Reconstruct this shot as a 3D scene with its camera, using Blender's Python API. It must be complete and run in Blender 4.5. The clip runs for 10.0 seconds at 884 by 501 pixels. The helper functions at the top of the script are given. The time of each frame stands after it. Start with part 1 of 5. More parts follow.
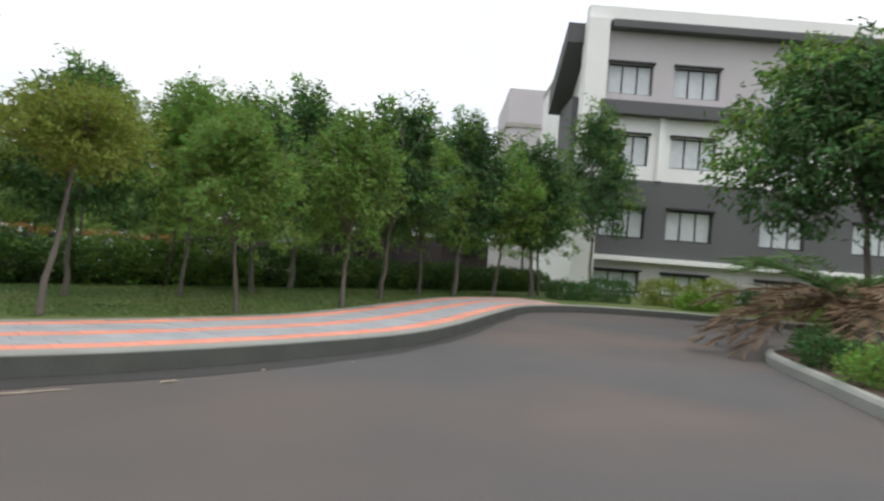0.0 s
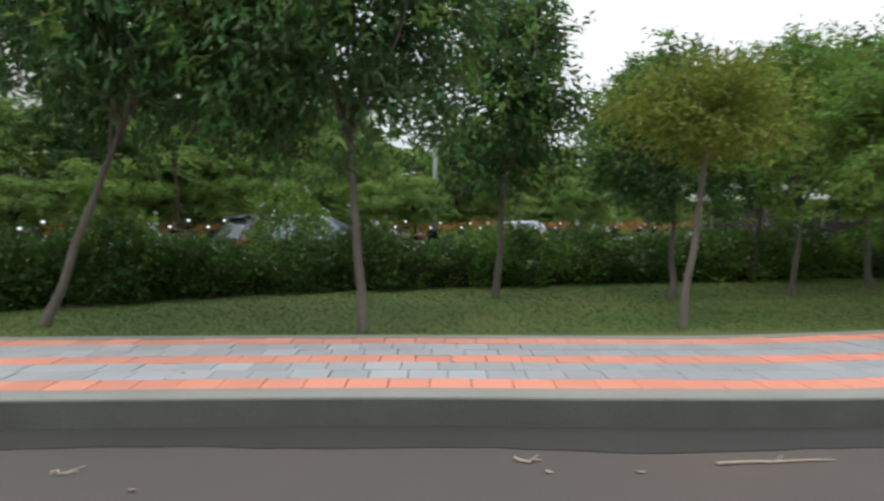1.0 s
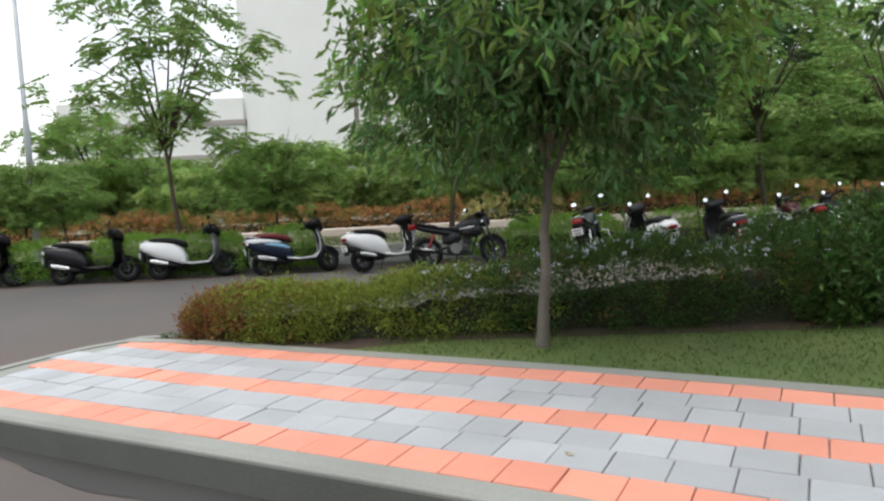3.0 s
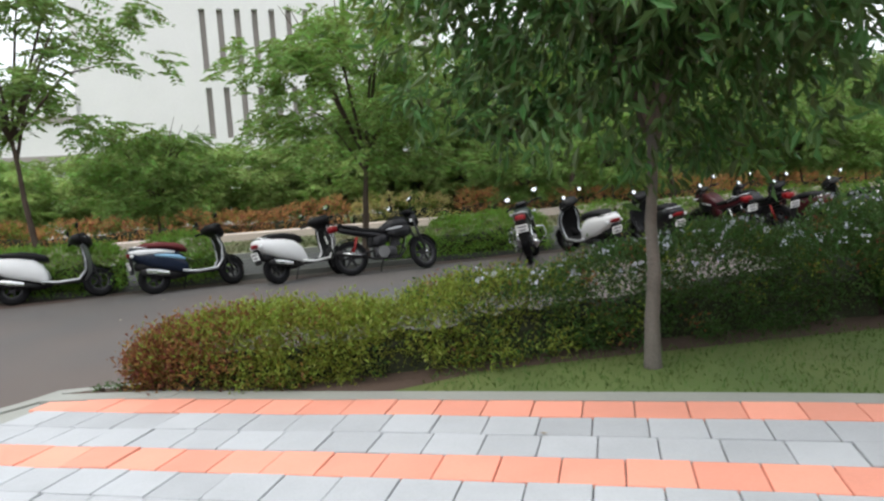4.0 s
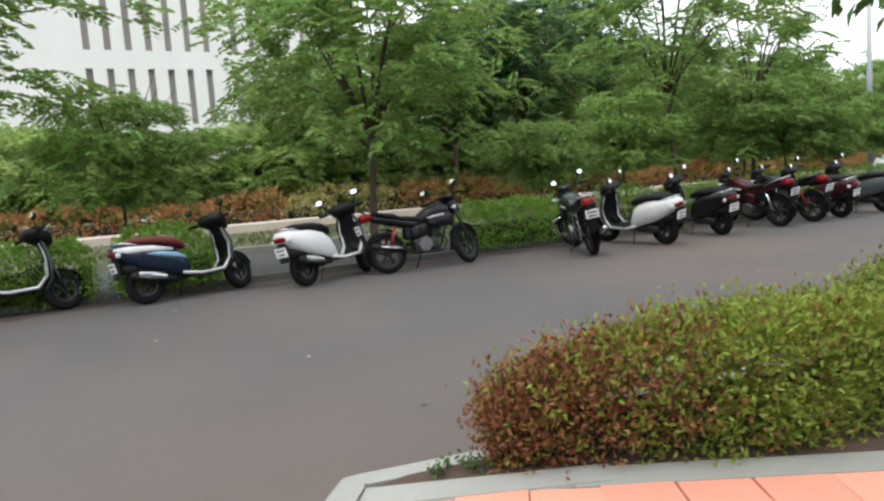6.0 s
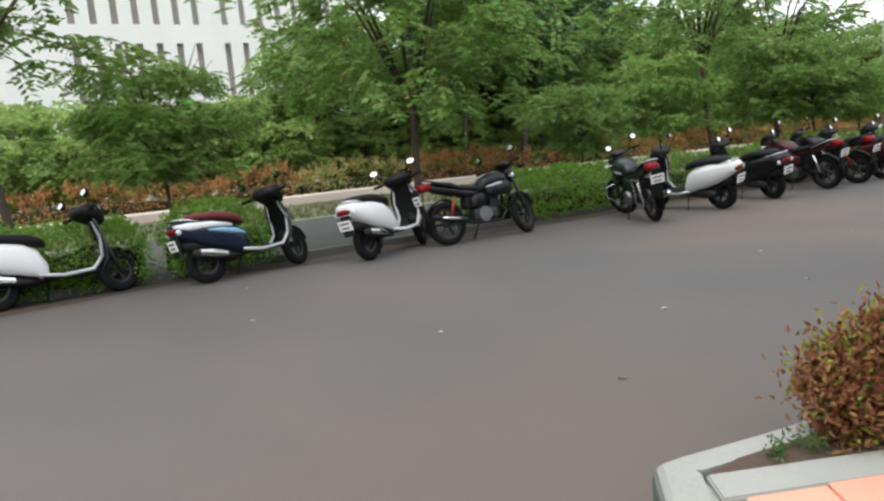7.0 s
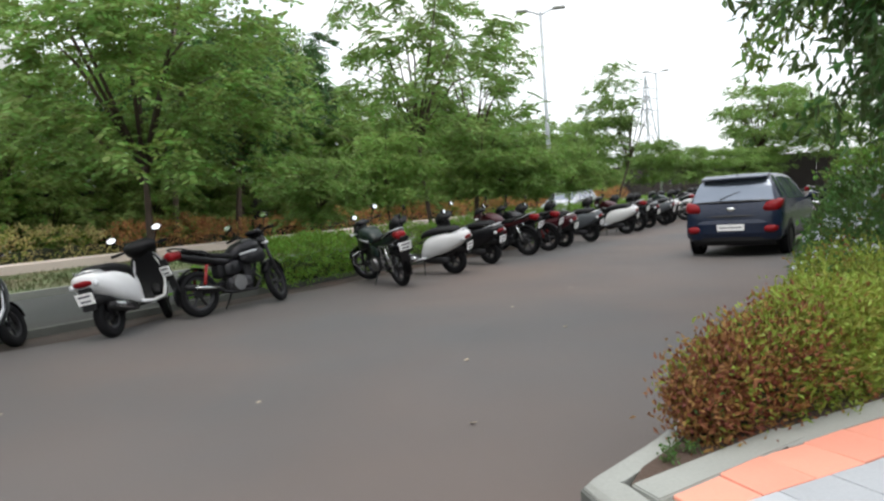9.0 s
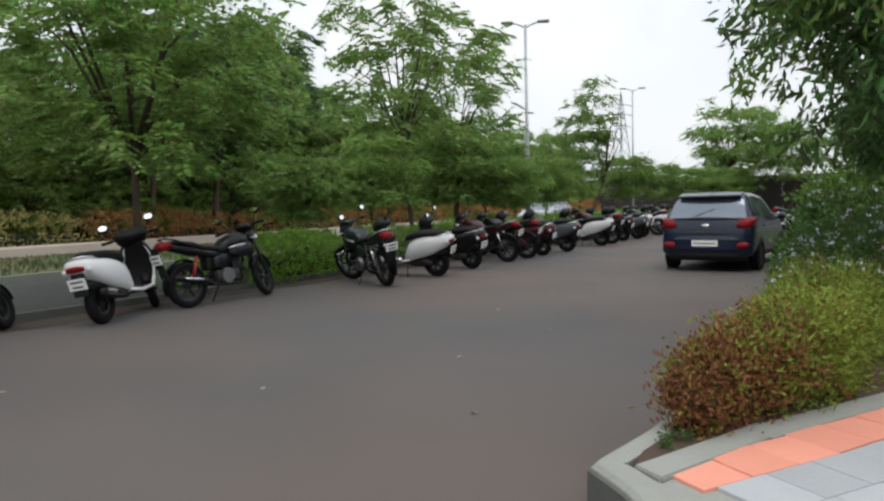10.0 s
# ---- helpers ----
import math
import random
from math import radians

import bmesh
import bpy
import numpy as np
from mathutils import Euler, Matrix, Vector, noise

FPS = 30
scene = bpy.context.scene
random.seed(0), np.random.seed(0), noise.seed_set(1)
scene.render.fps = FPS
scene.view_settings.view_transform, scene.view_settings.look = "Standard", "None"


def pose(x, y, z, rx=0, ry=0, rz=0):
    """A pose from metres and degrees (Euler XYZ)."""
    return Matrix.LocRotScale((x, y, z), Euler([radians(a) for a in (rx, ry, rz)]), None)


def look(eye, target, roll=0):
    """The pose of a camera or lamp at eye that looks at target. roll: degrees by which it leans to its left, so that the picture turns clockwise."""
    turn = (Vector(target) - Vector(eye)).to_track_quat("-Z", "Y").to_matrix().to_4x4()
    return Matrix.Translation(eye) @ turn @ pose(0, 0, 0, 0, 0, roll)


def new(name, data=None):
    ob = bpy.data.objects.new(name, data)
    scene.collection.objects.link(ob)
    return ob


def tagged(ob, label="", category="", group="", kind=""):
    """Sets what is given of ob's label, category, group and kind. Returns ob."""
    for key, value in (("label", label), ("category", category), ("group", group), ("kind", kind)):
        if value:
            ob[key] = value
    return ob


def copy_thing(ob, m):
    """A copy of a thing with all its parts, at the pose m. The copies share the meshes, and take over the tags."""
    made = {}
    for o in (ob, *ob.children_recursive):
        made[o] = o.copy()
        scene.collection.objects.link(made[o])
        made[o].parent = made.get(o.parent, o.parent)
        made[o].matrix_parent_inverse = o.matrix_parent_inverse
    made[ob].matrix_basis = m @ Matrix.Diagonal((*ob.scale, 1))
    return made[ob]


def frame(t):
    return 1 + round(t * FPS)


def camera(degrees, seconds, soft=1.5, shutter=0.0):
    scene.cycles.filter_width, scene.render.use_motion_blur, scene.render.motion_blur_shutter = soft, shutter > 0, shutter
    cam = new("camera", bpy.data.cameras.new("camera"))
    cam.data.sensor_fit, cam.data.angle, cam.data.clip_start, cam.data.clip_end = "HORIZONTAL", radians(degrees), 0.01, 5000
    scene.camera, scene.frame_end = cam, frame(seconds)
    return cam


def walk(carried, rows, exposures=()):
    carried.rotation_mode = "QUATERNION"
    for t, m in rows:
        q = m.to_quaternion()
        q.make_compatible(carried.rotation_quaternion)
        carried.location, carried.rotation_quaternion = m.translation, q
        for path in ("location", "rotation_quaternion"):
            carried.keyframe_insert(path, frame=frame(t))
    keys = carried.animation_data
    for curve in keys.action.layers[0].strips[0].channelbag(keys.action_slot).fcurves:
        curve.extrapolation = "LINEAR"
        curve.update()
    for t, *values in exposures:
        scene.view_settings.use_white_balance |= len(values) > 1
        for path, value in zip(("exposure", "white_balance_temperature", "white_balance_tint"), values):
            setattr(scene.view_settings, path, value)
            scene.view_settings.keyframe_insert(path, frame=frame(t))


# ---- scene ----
# camera and its walk
cam = camera(66.0, 10.0, soft=2.45, shutter=0.12)
PATH = [
    (0, (-0.322, 0.804, 1.122), (1.104, 2.205, 1.15), 4.4),
    (0.5, (-0.38, 1.788, 1.174), (0.53, 3.569, 1.16), 2.1),
    (1, (-0.905, 2.853, 1.174), (-0.729, 4.844, 1.098), 0.1),
    (1.5, (-1.902, 3.726, 1.334), (-2.332, 5.678, 1.262), 0.9),
    (2, (-3.13, 4.326, 1.423), (-4.044, 6.103, 1.349), -1.9),
    (2.5, (-4.264, 4.439, 1.396), (-5.331, 6.125, 1.258), -2.4),
    (4, (-7.236, 5.242, 1.346), (-7.794, 7.155, 1.174), -4.0),
    (4.5, (-8.143, 5.624, 1.254), (-8.605, 7.562, 1.079), -4.1),
    (5, (-8.979, 5.898, 1.23), (-9.372, 7.845, 1.0), -3.6),
    (5.5, (-9.706, 6.178, 1.265), (-9.944, 8.156, 1.091), -2.8),
    (7, (-11.569, 6.684, 1.265), (-11.693, 8.66, 0.986), -5.4),
    (7.5, (-11.942, 6.689, 1.268), (-11.941, 8.672, 1.012), -3.9),
    (8, (-12.133, 6.656, 1.288), (-11.842, 8.628, 1.132), -2.7),
    (8.5, (-12.275, 6.694, 1.309), (-11.716, 8.612, 1.212), -2.5),
    (9, (-12.426, 6.738, 1.272), (-11.672, 8.585, 1.128), -4.2),
    (9.5, (-12.562, 6.739, 1.272), (-11.737, 8.557, 1.146), -2.4),
    (10, (-12.736, 6.62, 1.257), (-11.9, 8.432, 1.125), -1.5),
]
walk(cam, [(t, look(eye, target, roll)) for t, eye, target, roll in PATH],
     exposures=[(0.0, -0.44), (0.5, -0.59), (1.0, -0.55), (1.5, -0.29), (2.5, -0.29), (4.0, -0.14), (5.5, -0.04), (7.0, 0.03), (8.0, 0.01), (8.5, -0.17), (9.0, -0.11), (9.5, -0.52), (10.0, -0.60)])

from mathutils.geometry import tessellate_polygon

# world, sun
world = bpy.data.worlds.new("world")
scene.world = world
world.use_nodes = True
wn, wl = world.node_tree.nodes, world.node_tree.links
sky = wn.new("ShaderNodeTexSky")
sky.sky_type, sky.sun_disc = "NISHITA", False
sky.sun_elevation, sky.sun_rotation = radians(68), radians(209)
sky.air_density, sky.dust_density = 1.0, 4.0
sky_gain = wn.new("ShaderNodeVectorMath")
sky_gain.operation = "SCALE"
sky_gain.inputs["Scale"].default_value = 0.12
wl.new(sky.outputs["Color"], sky_gain.inputs[0])
cloud = wn.new("ShaderNodeTexNoise")
cloud.inputs["Scale"].default_value, cloud.inputs["Detail"].default_value = 2.2, 5.0
cloud_ramp = wn.new("ShaderNodeValToRGB")
cloud_ramp.color_ramp.elements[0].position, cloud_ramp.color_ramp.elements[0].color = 0.3, (0.80, 0.86, 0.93, 1)
cloud_ramp.color_ramp.elements[1].position, cloud_ramp.color_ramp.elements[1].color = 0.6, (1.0, 1.0, 1.0, 1)
wl.new(cloud.outputs["Fac"], cloud_ramp.inputs["Fac"])
cover = wn.new("ShaderNodeMixRGB")
cover.inputs["Fac"].default_value = 0.82
wl.new(sky_gain.outputs[0], cover.inputs["Color1"])
wl.new(cloud_ramp.outputs["Color"], cover.inputs["Color2"])
where = wn.new("ShaderNodeTexCoord")
split = wn.new("ShaderNodeSeparateXYZ")
wl.new(where.outputs["Generated"], split.inputs[0])
dome = wn.new("ShaderNodeMapRange")
dome.inputs["From Min"].default_value, dome.inputs["From Max"].default_value = 0.15, 1.0
dome.inputs["To Min"].default_value, dome.inputs["To Max"].default_value = 1.75, 2.45
wl.new(split.outputs["Z"], dome.inputs["Value"])
wl.new(cover.outputs["Color"], wn["Background"].inputs["Color"])
wl.new(dome.outputs[0], wn["Background"].inputs["Strength"])
sun = new("sun", bpy.data.lights.new("sun", "SUN"))
sun.data.energy, sun.data.angle, sun.data.color = 0.9, radians(30), (1.0, 0.96, 0.9)
sun.matrix_world = look((0, 0, 30), (5.9, 10.6, 0))


# materials
def mat(name, base, rough=0.6, var=0.15, scale=3.0, fine=60.0, bump=0.1, metal=0.0, island=0.0, objrand=0.0,
        hue=0.0, translucent=0.0, coat=0.0, tint=None, tint_scale=0.6, spec=0.4, dist=0.01):
    m = bpy.data.materials.new(name)
    m.use_nodes = True
    n, l = m.node_tree.nodes, m.node_tree.links
    b = n["Principled BSDF"]
    geo = n.new("ShaderNodeNewGeometry")

    def noise_tex(sc, detail=4.0):
        t = n.new("ShaderNodeTexNoise")
        t.inputs["Scale"].default_value, t.inputs["Detail"].default_value = sc, detail
        l.new(geo.outputs["Position"], t.inputs["Vector"])
        return t.outputs["Fac"]

    def math_node(op, a, c):
        t = n.new("ShaderNodeMath")
        t.operation = op
        for k, v in enumerate((a, c)):
            if isinstance(v, (int, float)):
                t.inputs[k].default_value = v
            else:
                l.new(v, t.inputs[k])
        return t.outputs[0]

    coarse, grain = noise_tex(scale), noise_tex(fine, 2.0)
    value = math_node("ADD", math_node("MULTIPLY", coarse, 2.4 * var), math_node("MULTIPLY", grain, 1.6 * var))
    value = math_node("ADD", value, 1.0 - 2.0 * var)
    if island:
        value = math_node("ADD", value, math_node("MULTIPLY", math_node("SUBTRACT", geo.outputs["Random Per Island"], 0.5), island))
    if objrand:
        info = n.new("ShaderNodeObjectInfo")
        value = math_node("ADD", value, math_node("MULTIPLY", math_node("SUBTRACT", info.outputs["Random"], 0.5), objrand))
    hsv = n.new("ShaderNodeHueSaturation")
    hsv.inputs["Color"].default_value = (*base, 1)
    if tint:
        mix = n.new("ShaderNodeMixRGB")
        mix.inputs["Color1"].default_value, mix.inputs["Color2"].default_value = (*base, 1), (*tint, 1)
        ramp = n.new("ShaderNodeValToRGB")
        ramp.color_ramp.elements[0].position, ramp.color_ramp.elements[1].position = 0.4, 0.65
        l.new(noise_tex(tint_scale), ramp.inputs["Fac"])
        l.new(ramp.outputs["Color"], mix.inputs["Fac"])
        l.new(mix.outputs["Color"], hsv.inputs["Color"])
    l.new(value, hsv.inputs["Value"])
    if hue:
        l.new(math_node("ADD", math_node("MULTIPLY", math_node("SUBTRACT", geo.outputs["Random Per Island"], 0.5), hue), 0.5), hsv.inputs["Hue"])
    l.new(hsv.outputs["Color"], b.inputs["Base Color"])
    b.inputs["Metallic"].default_value = metal
    b.inputs["Coat Weight"].default_value = coat
    b.inputs["Specular IOR Level"].default_value = spec
    l.new(math_node("ADD", math_node("MULTIPLY", grain, 0.16), rough - 0.08), b.inputs["Roughness"])
    if bump:
        bp = n.new("ShaderNodeBump")
        bp.inputs["Strength"].default_value, bp.inputs["Distance"].default_value = bump, dist
        l.new(grain, bp.inputs["Height"])
        l.new(bp.outputs["Normal"], b.inputs["Normal"])
    if translucent:
        tr = n.new("ShaderNodeBsdfTranslucent")
        l.new(hsv.outputs["Color"], tr.inputs["Color"])
        mx = n.new("ShaderNodeMixShader")
        mx.inputs["Fac"].default_value = translucent
        l.new(b.outputs[0], mx.inputs[1])
        l.new(tr.outputs[0], mx.inputs[2])
        l.new(mx.outputs[0], n["Material Output"].inputs["Surface"])
    return m


M = dict(
    asphalt=mat("asphalt", (0.096, 0.094, 0.093), 0.8, 0.17, 0.45, 140, 0.6, tint=(0.125, 0.100, 0.088), tint_scale=0.22),
    dark_asphalt=mat("dark_asphalt", (0.052, 0.056, 0.052), 0.85, 0.15, 0.6, 120, 0.4),
    # darkened asphalt: painted shade along the kerb, and the median's own grey
    gutter=mat("shade_and_median_asphalt", (0.046, 0.046, 0.043), 0.8, 0.16, 1.2, 120, 0.4),
    earth=mat("earth", (0.075, 0.05, 0.037), 0.95, 0.25, 1.5, 40, 0.6),
    dirt=mat("road_dirt", (0.075, 0.052, 0.042), 0.95, 0.3, 1.8, 70, 0.6, tint=(0.05, 0.045, 0.04), tint_scale=1.2),
    lawn=mat("lawn", (0.085, 0.14, 0.034), 0.9, 0.25, 1.4, 60, 0.6, tint=(0.12, 0.145, 0.042), tint_scale=0.5),
    verge=mat("rough_verge_grass", (0.09, 0.12, 0.048), 0.9, 0.35, 1.1, 30, 0.6, tint=(0.14, 0.125, 0.07), tint_scale=0.8),
    blade=mat("grass_blade", (0.10, 0.165, 0.04), 0.6, 0.2, 1.2, 20, 0, island=0.5, hue=0.05, translucent=0.3),
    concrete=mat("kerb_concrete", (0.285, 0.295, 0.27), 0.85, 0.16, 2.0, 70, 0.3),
    # darker grey than kerb_concrete
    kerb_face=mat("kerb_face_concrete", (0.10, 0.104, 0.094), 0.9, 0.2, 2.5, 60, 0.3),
    tile_grey=mat("grey_paver", (0.40, 0.42, 0.44), 0.7, 0.13, 2.5, 90, 0.25, objrand=0.22, island=0.12),
    tile_red=mat("salmon_paver", (0.75, 0.31, 0.22), 0.7, 0.1, 2.5, 90, 0.25, objrand=0.2, island=0.12),
    joint=mat("paver_joint", (0.19, 0.185, 0.175), 0.95, 0.2, 6, 90, 0.3),
    bark=mat("bark", (0.15, 0.135, 0.118), 0.9, 0.3, 5, 60, 0.8),
    bark_dark=mat("dark_bark", (0.09, 0.065, 0.05), 0.9, 0.3, 5, 60, 0.8),
    leaf=mat("broad_leaf", (0.062, 0.138, 0.036), 0.5, 0.25, 0.9, 14, 0, island=0.9, hue=0.07, translucent=0.3, objrand=0.25, spec=0.5),
    leaf_mid=mat("mid_green_leaf", (0.072, 0.145, 0.036), 0.5, 0.25, 0.9, 14, 0, island=0.9, hue=0.07, translucent=0.35, spec=0.5),
    leaf_light=mat("light_leaf", (0.165, 0.275, 0.052), 0.5, 0.25, 0.9, 14, 0, island=0.8, hue=0.07, translucent=0.35, objrand=0.2),
    leaf_yellow=mat("yellow_green_leaf", (0.22, 0.27, 0.045), 0.5, 0.2, 0.9, 14, 0, island=0.7, hue=0.06, translucent=0.35),
    feather=mat("feathery_leaf", (0.21, 0.325, 0.082), 0.55, 0.25, 0.5, 14, 0, island=0.8, hue=0.06, translucent=0.35, objrand=0.3),
    # paler than feathery_leaf: haze over the far bushes put into the colour
    bank=mat("hazy_bank_leaf", (0.29, 0.40, 0.12), 0.6, 0.25, 0.4, 14, 0, island=0.7, hue=0.06, translucent=0.35, objrand=0.35),
    hedge_green=mat("hedge_leaf", (0.068, 0.132, 0.030), 0.5, 0.25, 1.5, 14, 0, island=0.9, hue=0.06, translucent=0.3),
    hedge_lime=mat("lime_hedge_leaf", (0.235, 0.285, 0.045), 0.5, 0.25, 2.0, 14, 0, island=0.8, hue=0.07, translucent=0.3),
    hedge_rust=mat("rust_hedge_leaf", (0.25, 0.11, 0.045), 0.6, 0.25, 3.0, 14, 0, island=0.8, hue=0.08, translucent=0.3),
    hedge_orange=mat("orange_hedge_leaf", (0.48, 0.245, 0.105), 0.6, 0.25, 1.0, 14, 0, island=0.7, hue=0.06, translucent=0.3),
    hedge_cream=mat("cream_hedge_leaf", (0.55, 0.48, 0.2), 0.6, 0.25, 1.0, 14, 0, island=0.6, hue=0.06, translucent=0.3),
    clipped=mat("clipped_hedge_leaf", (0.20, 0.35, 0.05), 0.5, 0.25, 1.2, 14, 0, island=0.7, hue=0.06, translucent=0.3),
    petal=mat("pale_petal", (0.6, 0.63, 0.72), 0.6, 0.1, 3, 20, 0, island=0.3),
    dry=mat("dry_frond", (0.19, 0.13, 0.08), 0.8, 0.25, 3, 30, 0.2, island=0.5),
    twig=mat("twig_wood", (0.42, 0.36, 0.28), 0.9, 0.2, 8, 60, 0.3),
    # near-black: occlusion inside the hedges painted as a colour
    core=mat("hedge_inner_shade", (0.03, 0.035, 0.018), 0.95, 0.3, 3, 20, 0.3),
    white_wall=mat("white_paint", (0.80, 0.80, 0.79), 0.8, 0.06, 0.4, 12, 0.1),
    grey_wall=mat("grey_paint", (0.11, 0.11, 0.115), 0.8, 0.1, 0.5, 14, 0.1),
    pale_wall=mat("pale_lilac_paint", (0.50, 0.475, 0.49), 0.8, 0.07, 0.5, 14, 0.1),
    slit=mat("slit_grey", (0.36, 0.33, 0.31), 0.7, 0.15, 0.7, 10, 0.1),
    glass=mat("window_glass", (0.55, 0.59, 0.61), 0.12, 0.15, 0.5, 4, 0, spec=0.8),
    dark_frame=mat("dark_window_frame", (0.02, 0.02, 0.022), 0.5, 0.1, 4, 40, 0),
    fence=mat("fence_brown", (0.045, 0.038, 0.036), 0.85, 0.2, 1, 20, 0.2),
    pole=mat("galvanised_steel", (0.42, 0.45, 0.47), 0.5, 0.12, 3, 50, 0.1, metal=0.5),
    path=mat("footpath_concrete", (0.58, 0.50, 0.44), 0.85, 0.12, 1, 40, 0.2),
)


# building helpers
def link_mesh(name, me, material, parent=None, label=""):
    ob = new(name, me)
    if material:
        for one in (material if isinstance(material, (list, tuple)) else [material]):
            me.materials.append(one)
    if parent:
        ob.parent = parent
    if label:
        ob["label"] = label
    return ob


def part(name, bm, material, parent=None, label="", smooth=False):
    me = bpy.data.meshes.new(name)
    if smooth:
        for f in bm.faces:
            f.smooth = True
    bm.to_mesh(me)
    bm.free()
    return link_mesh(name, me, material, parent, label)


def empty(name, m, label, category, group="", kind=""):
    ob = new(name)
    ob.empty_display_size = 0.1
    ob.matrix_world = m
    return tagged(ob, label, category, group, kind)


def add_box(bm, lo, hi, bevel=0.0, m=None):
    """A box between two corners, with its edges broken by bevel."""
    r = bmesh.ops.create_cube(bm, size=1)
    vs = r["verts"]
    for v in vs:
        v.co = Vector([lo[k] + (v.co[k] + 0.5) * (hi[k] - lo[k]) for k in range(3)])
    if bevel:
        es = list({e for v in vs for e in v.link_edges})
        out = bmesh.ops.bevel(bm, geom=es, offset=bevel, segments=2, affect="EDGES", profile=0.6)
        vs = list({v for f in out["faces"] for v in f.verts} | {v for v in vs if v.is_valid})
    if m is not None:
        bmesh.ops.transform(bm, matrix=m, verts=vs)
    return vs


def tube(bm, pts, radii, n=8, cap=True):
    """A round tube along points, with a radius at each."""
    pts = [Vector(p) for p in pts]
    rings, side = [], None
    for i, p in enumerate(pts):
        d = (pts[min(i + 1, len(pts) - 1)] - pts[max(i - 1, 0)]).normalized()
        if side is None:
            side = d.orthogonal().normalized()
        side = (side - d * side.dot(d)).normalized()
        other = d.cross(side)
        r = radii[i] if isinstance(radii, (list, tuple)) else radii
        rings.append([bm.verts.new(p + (side * math.cos(a) + other * math.sin(a)) * r) for a in np.linspace(0, 2 * math.pi, n, endpoint=False)])
    for a, b in zip(rings, rings[1:]):
        for k in range(n):
            bm.faces.new((a[k], a[(k + 1) % n], b[(k + 1) % n], b[k]))
    if cap:
        bm.faces.new(rings[0][::-1])
        bm.faces.new(rings[-1])


def smooth_line(pts, step):
    """Catmull-Rom through points, cut at even steps."""
    p = np.array(pts, float)
    p = np.vstack([2 * p[0] - p[1], p, 2 * p[-1] - p[-2]])
    out = []
    for i in range(1, len(p) - 2):
        for t in np.linspace(0, 1, 24, endpoint=False):
            a, b, c, d = p[i - 1 : i + 3]
            out.append(0.5 * (2 * b + (c - a) * t + (2 * a - 5 * b + 4 * c - d) * t * t + (3 * b - a - 3 * c + d) * t ** 3))
    out.append(p[-2])
    out = np.array(out)
    s = np.r_[0, np.cumsum(np.linalg.norm(np.diff(out, axis=0), axis=1))]
    at = np.arange(0, s[-1], step)
    return np.stack([np.interp(at, s, out[:, k]) for k in range(out.shape[1])], 1)


def normals_left(line):
    d = np.gradient(line, axis=0)
    d /= np.linalg.norm(d, axis=1)[:, None]
    return np.stack([-d[:, 1], d[:, 0]], 1)


def leaves(name, P, D, L, W, rng, fold=0.25):
    """A mesh of folded leaves: base points, directions, lengths and widths."""
    n = len(P)
    D = D / np.linalg.norm(D, axis=1)[:, None]
    S = np.cross(D, rng.normal(size=(n, 3)))
    S /= np.linalg.norm(S, axis=1)[:, None] + 1e-9
    N = np.cross(S, D)
    L, W = np.broadcast_to(L, n)[:, None], np.broadcast_to(W, n)[:, None]
    mid = P + D * L * 0.45
    V = np.stack([P, mid + S * W / 2 + N * W * fold, P + D * L - N * L * 0.08, mid - S * W / 2 + N * W * fold], 1).reshape(-1, 3)
    F = np.arange(4 * n).reshape(-1, 4)
    me = bpy.data.meshes.new(name)
    me.from_pydata(V.tolist(), [], F.tolist())
    return me


# plan: the second road runs at 32 degrees
AX, AY = math.cos(radians(32)), math.sin(radians(32))


def uv(u, v, z=0.0):
    """A place from metres along and across the second road."""
    return Vector((u * AX - v * AY, u * AY + v * AX, z))


def sheet(name, pts, material, label, z=None, kind="structure"):
    bm = bmesh.new()
    vs = [bm.verts.new((p[0], p[1], p[2] if z is None else z)) for p in pts]
    for tri in tessellate_polygon([[v.co for v in vs]]):
        if len(set(tri)) == 3:
            bm.faces.new([vs[k] for k in tri])
    for f in bm.faces:
        f.normal_update()
        if f.normal.z < 0:
            f.normal_flip()
    return tagged(part(name, bm, material), label, name.split("_")[0], kind=kind)


sheet("ground", [(-900, -900), (900, -900), (900, 900), (-900, 900)], M["earth"], "bare earth ground reaching the horizon", -0.06)
sheet("road", [uv(-70, -40), uv(60, -40), uv(60, 5), uv(110, 5), uv(110, 21.0), uv(-70, 21.0)], M["asphalt"], "worn grey asphalt road with brown dust", 0.0)
sheet("road_2", [uv(-70, 21.9), uv(110, 21.9), uv(110, 26.2), uv(-70, 26.2)], M["dark_asphalt"], "grey asphalt carriageway behind the median", 0.0)

# kerb line of the corner island
OUTER = smooth_line([(-9.3, 9.9), (-10.0, 9.40), (-10.5, 9.11), (-10.8, 8.975), (-11.035, 8.875), (-11.07, 8.835), (-11.10, 8.6), (-11.19, 8.2), (-11.1, 7.3), (-10.7, 6.79), (-9.5, 6.80), (-8.0, 6.87), (-6, 6.93), (-3.5, 6.91), (-1, 6.8), (0.6, 6.64), (2.2, 6.55), (4.2, 6.77),
                     (5.7, 7.12), (7.4, 7.9), (10.1, 9.4), (12.6, 10.7), (14.4, 11.05), (16.0, 10.75), (17.7, 9.3), (18.6, 7.6), (19.6, 4.5), (20.5, 0), (22, -12), (24, -30)], 0.09)
NRM = normals_left(OUTER)
ROAD_EDGE = [uv(u, 13.35) for u in (-4.0, 90)]


def sweep(name, line, nrm, profile, material, label, lo=0, hi=None, closed=True, stride=2, kind="structure"):
    """Sweeps a profile of (offset, height) along a plan line."""
    bm = bmesh.new()
    rows = []
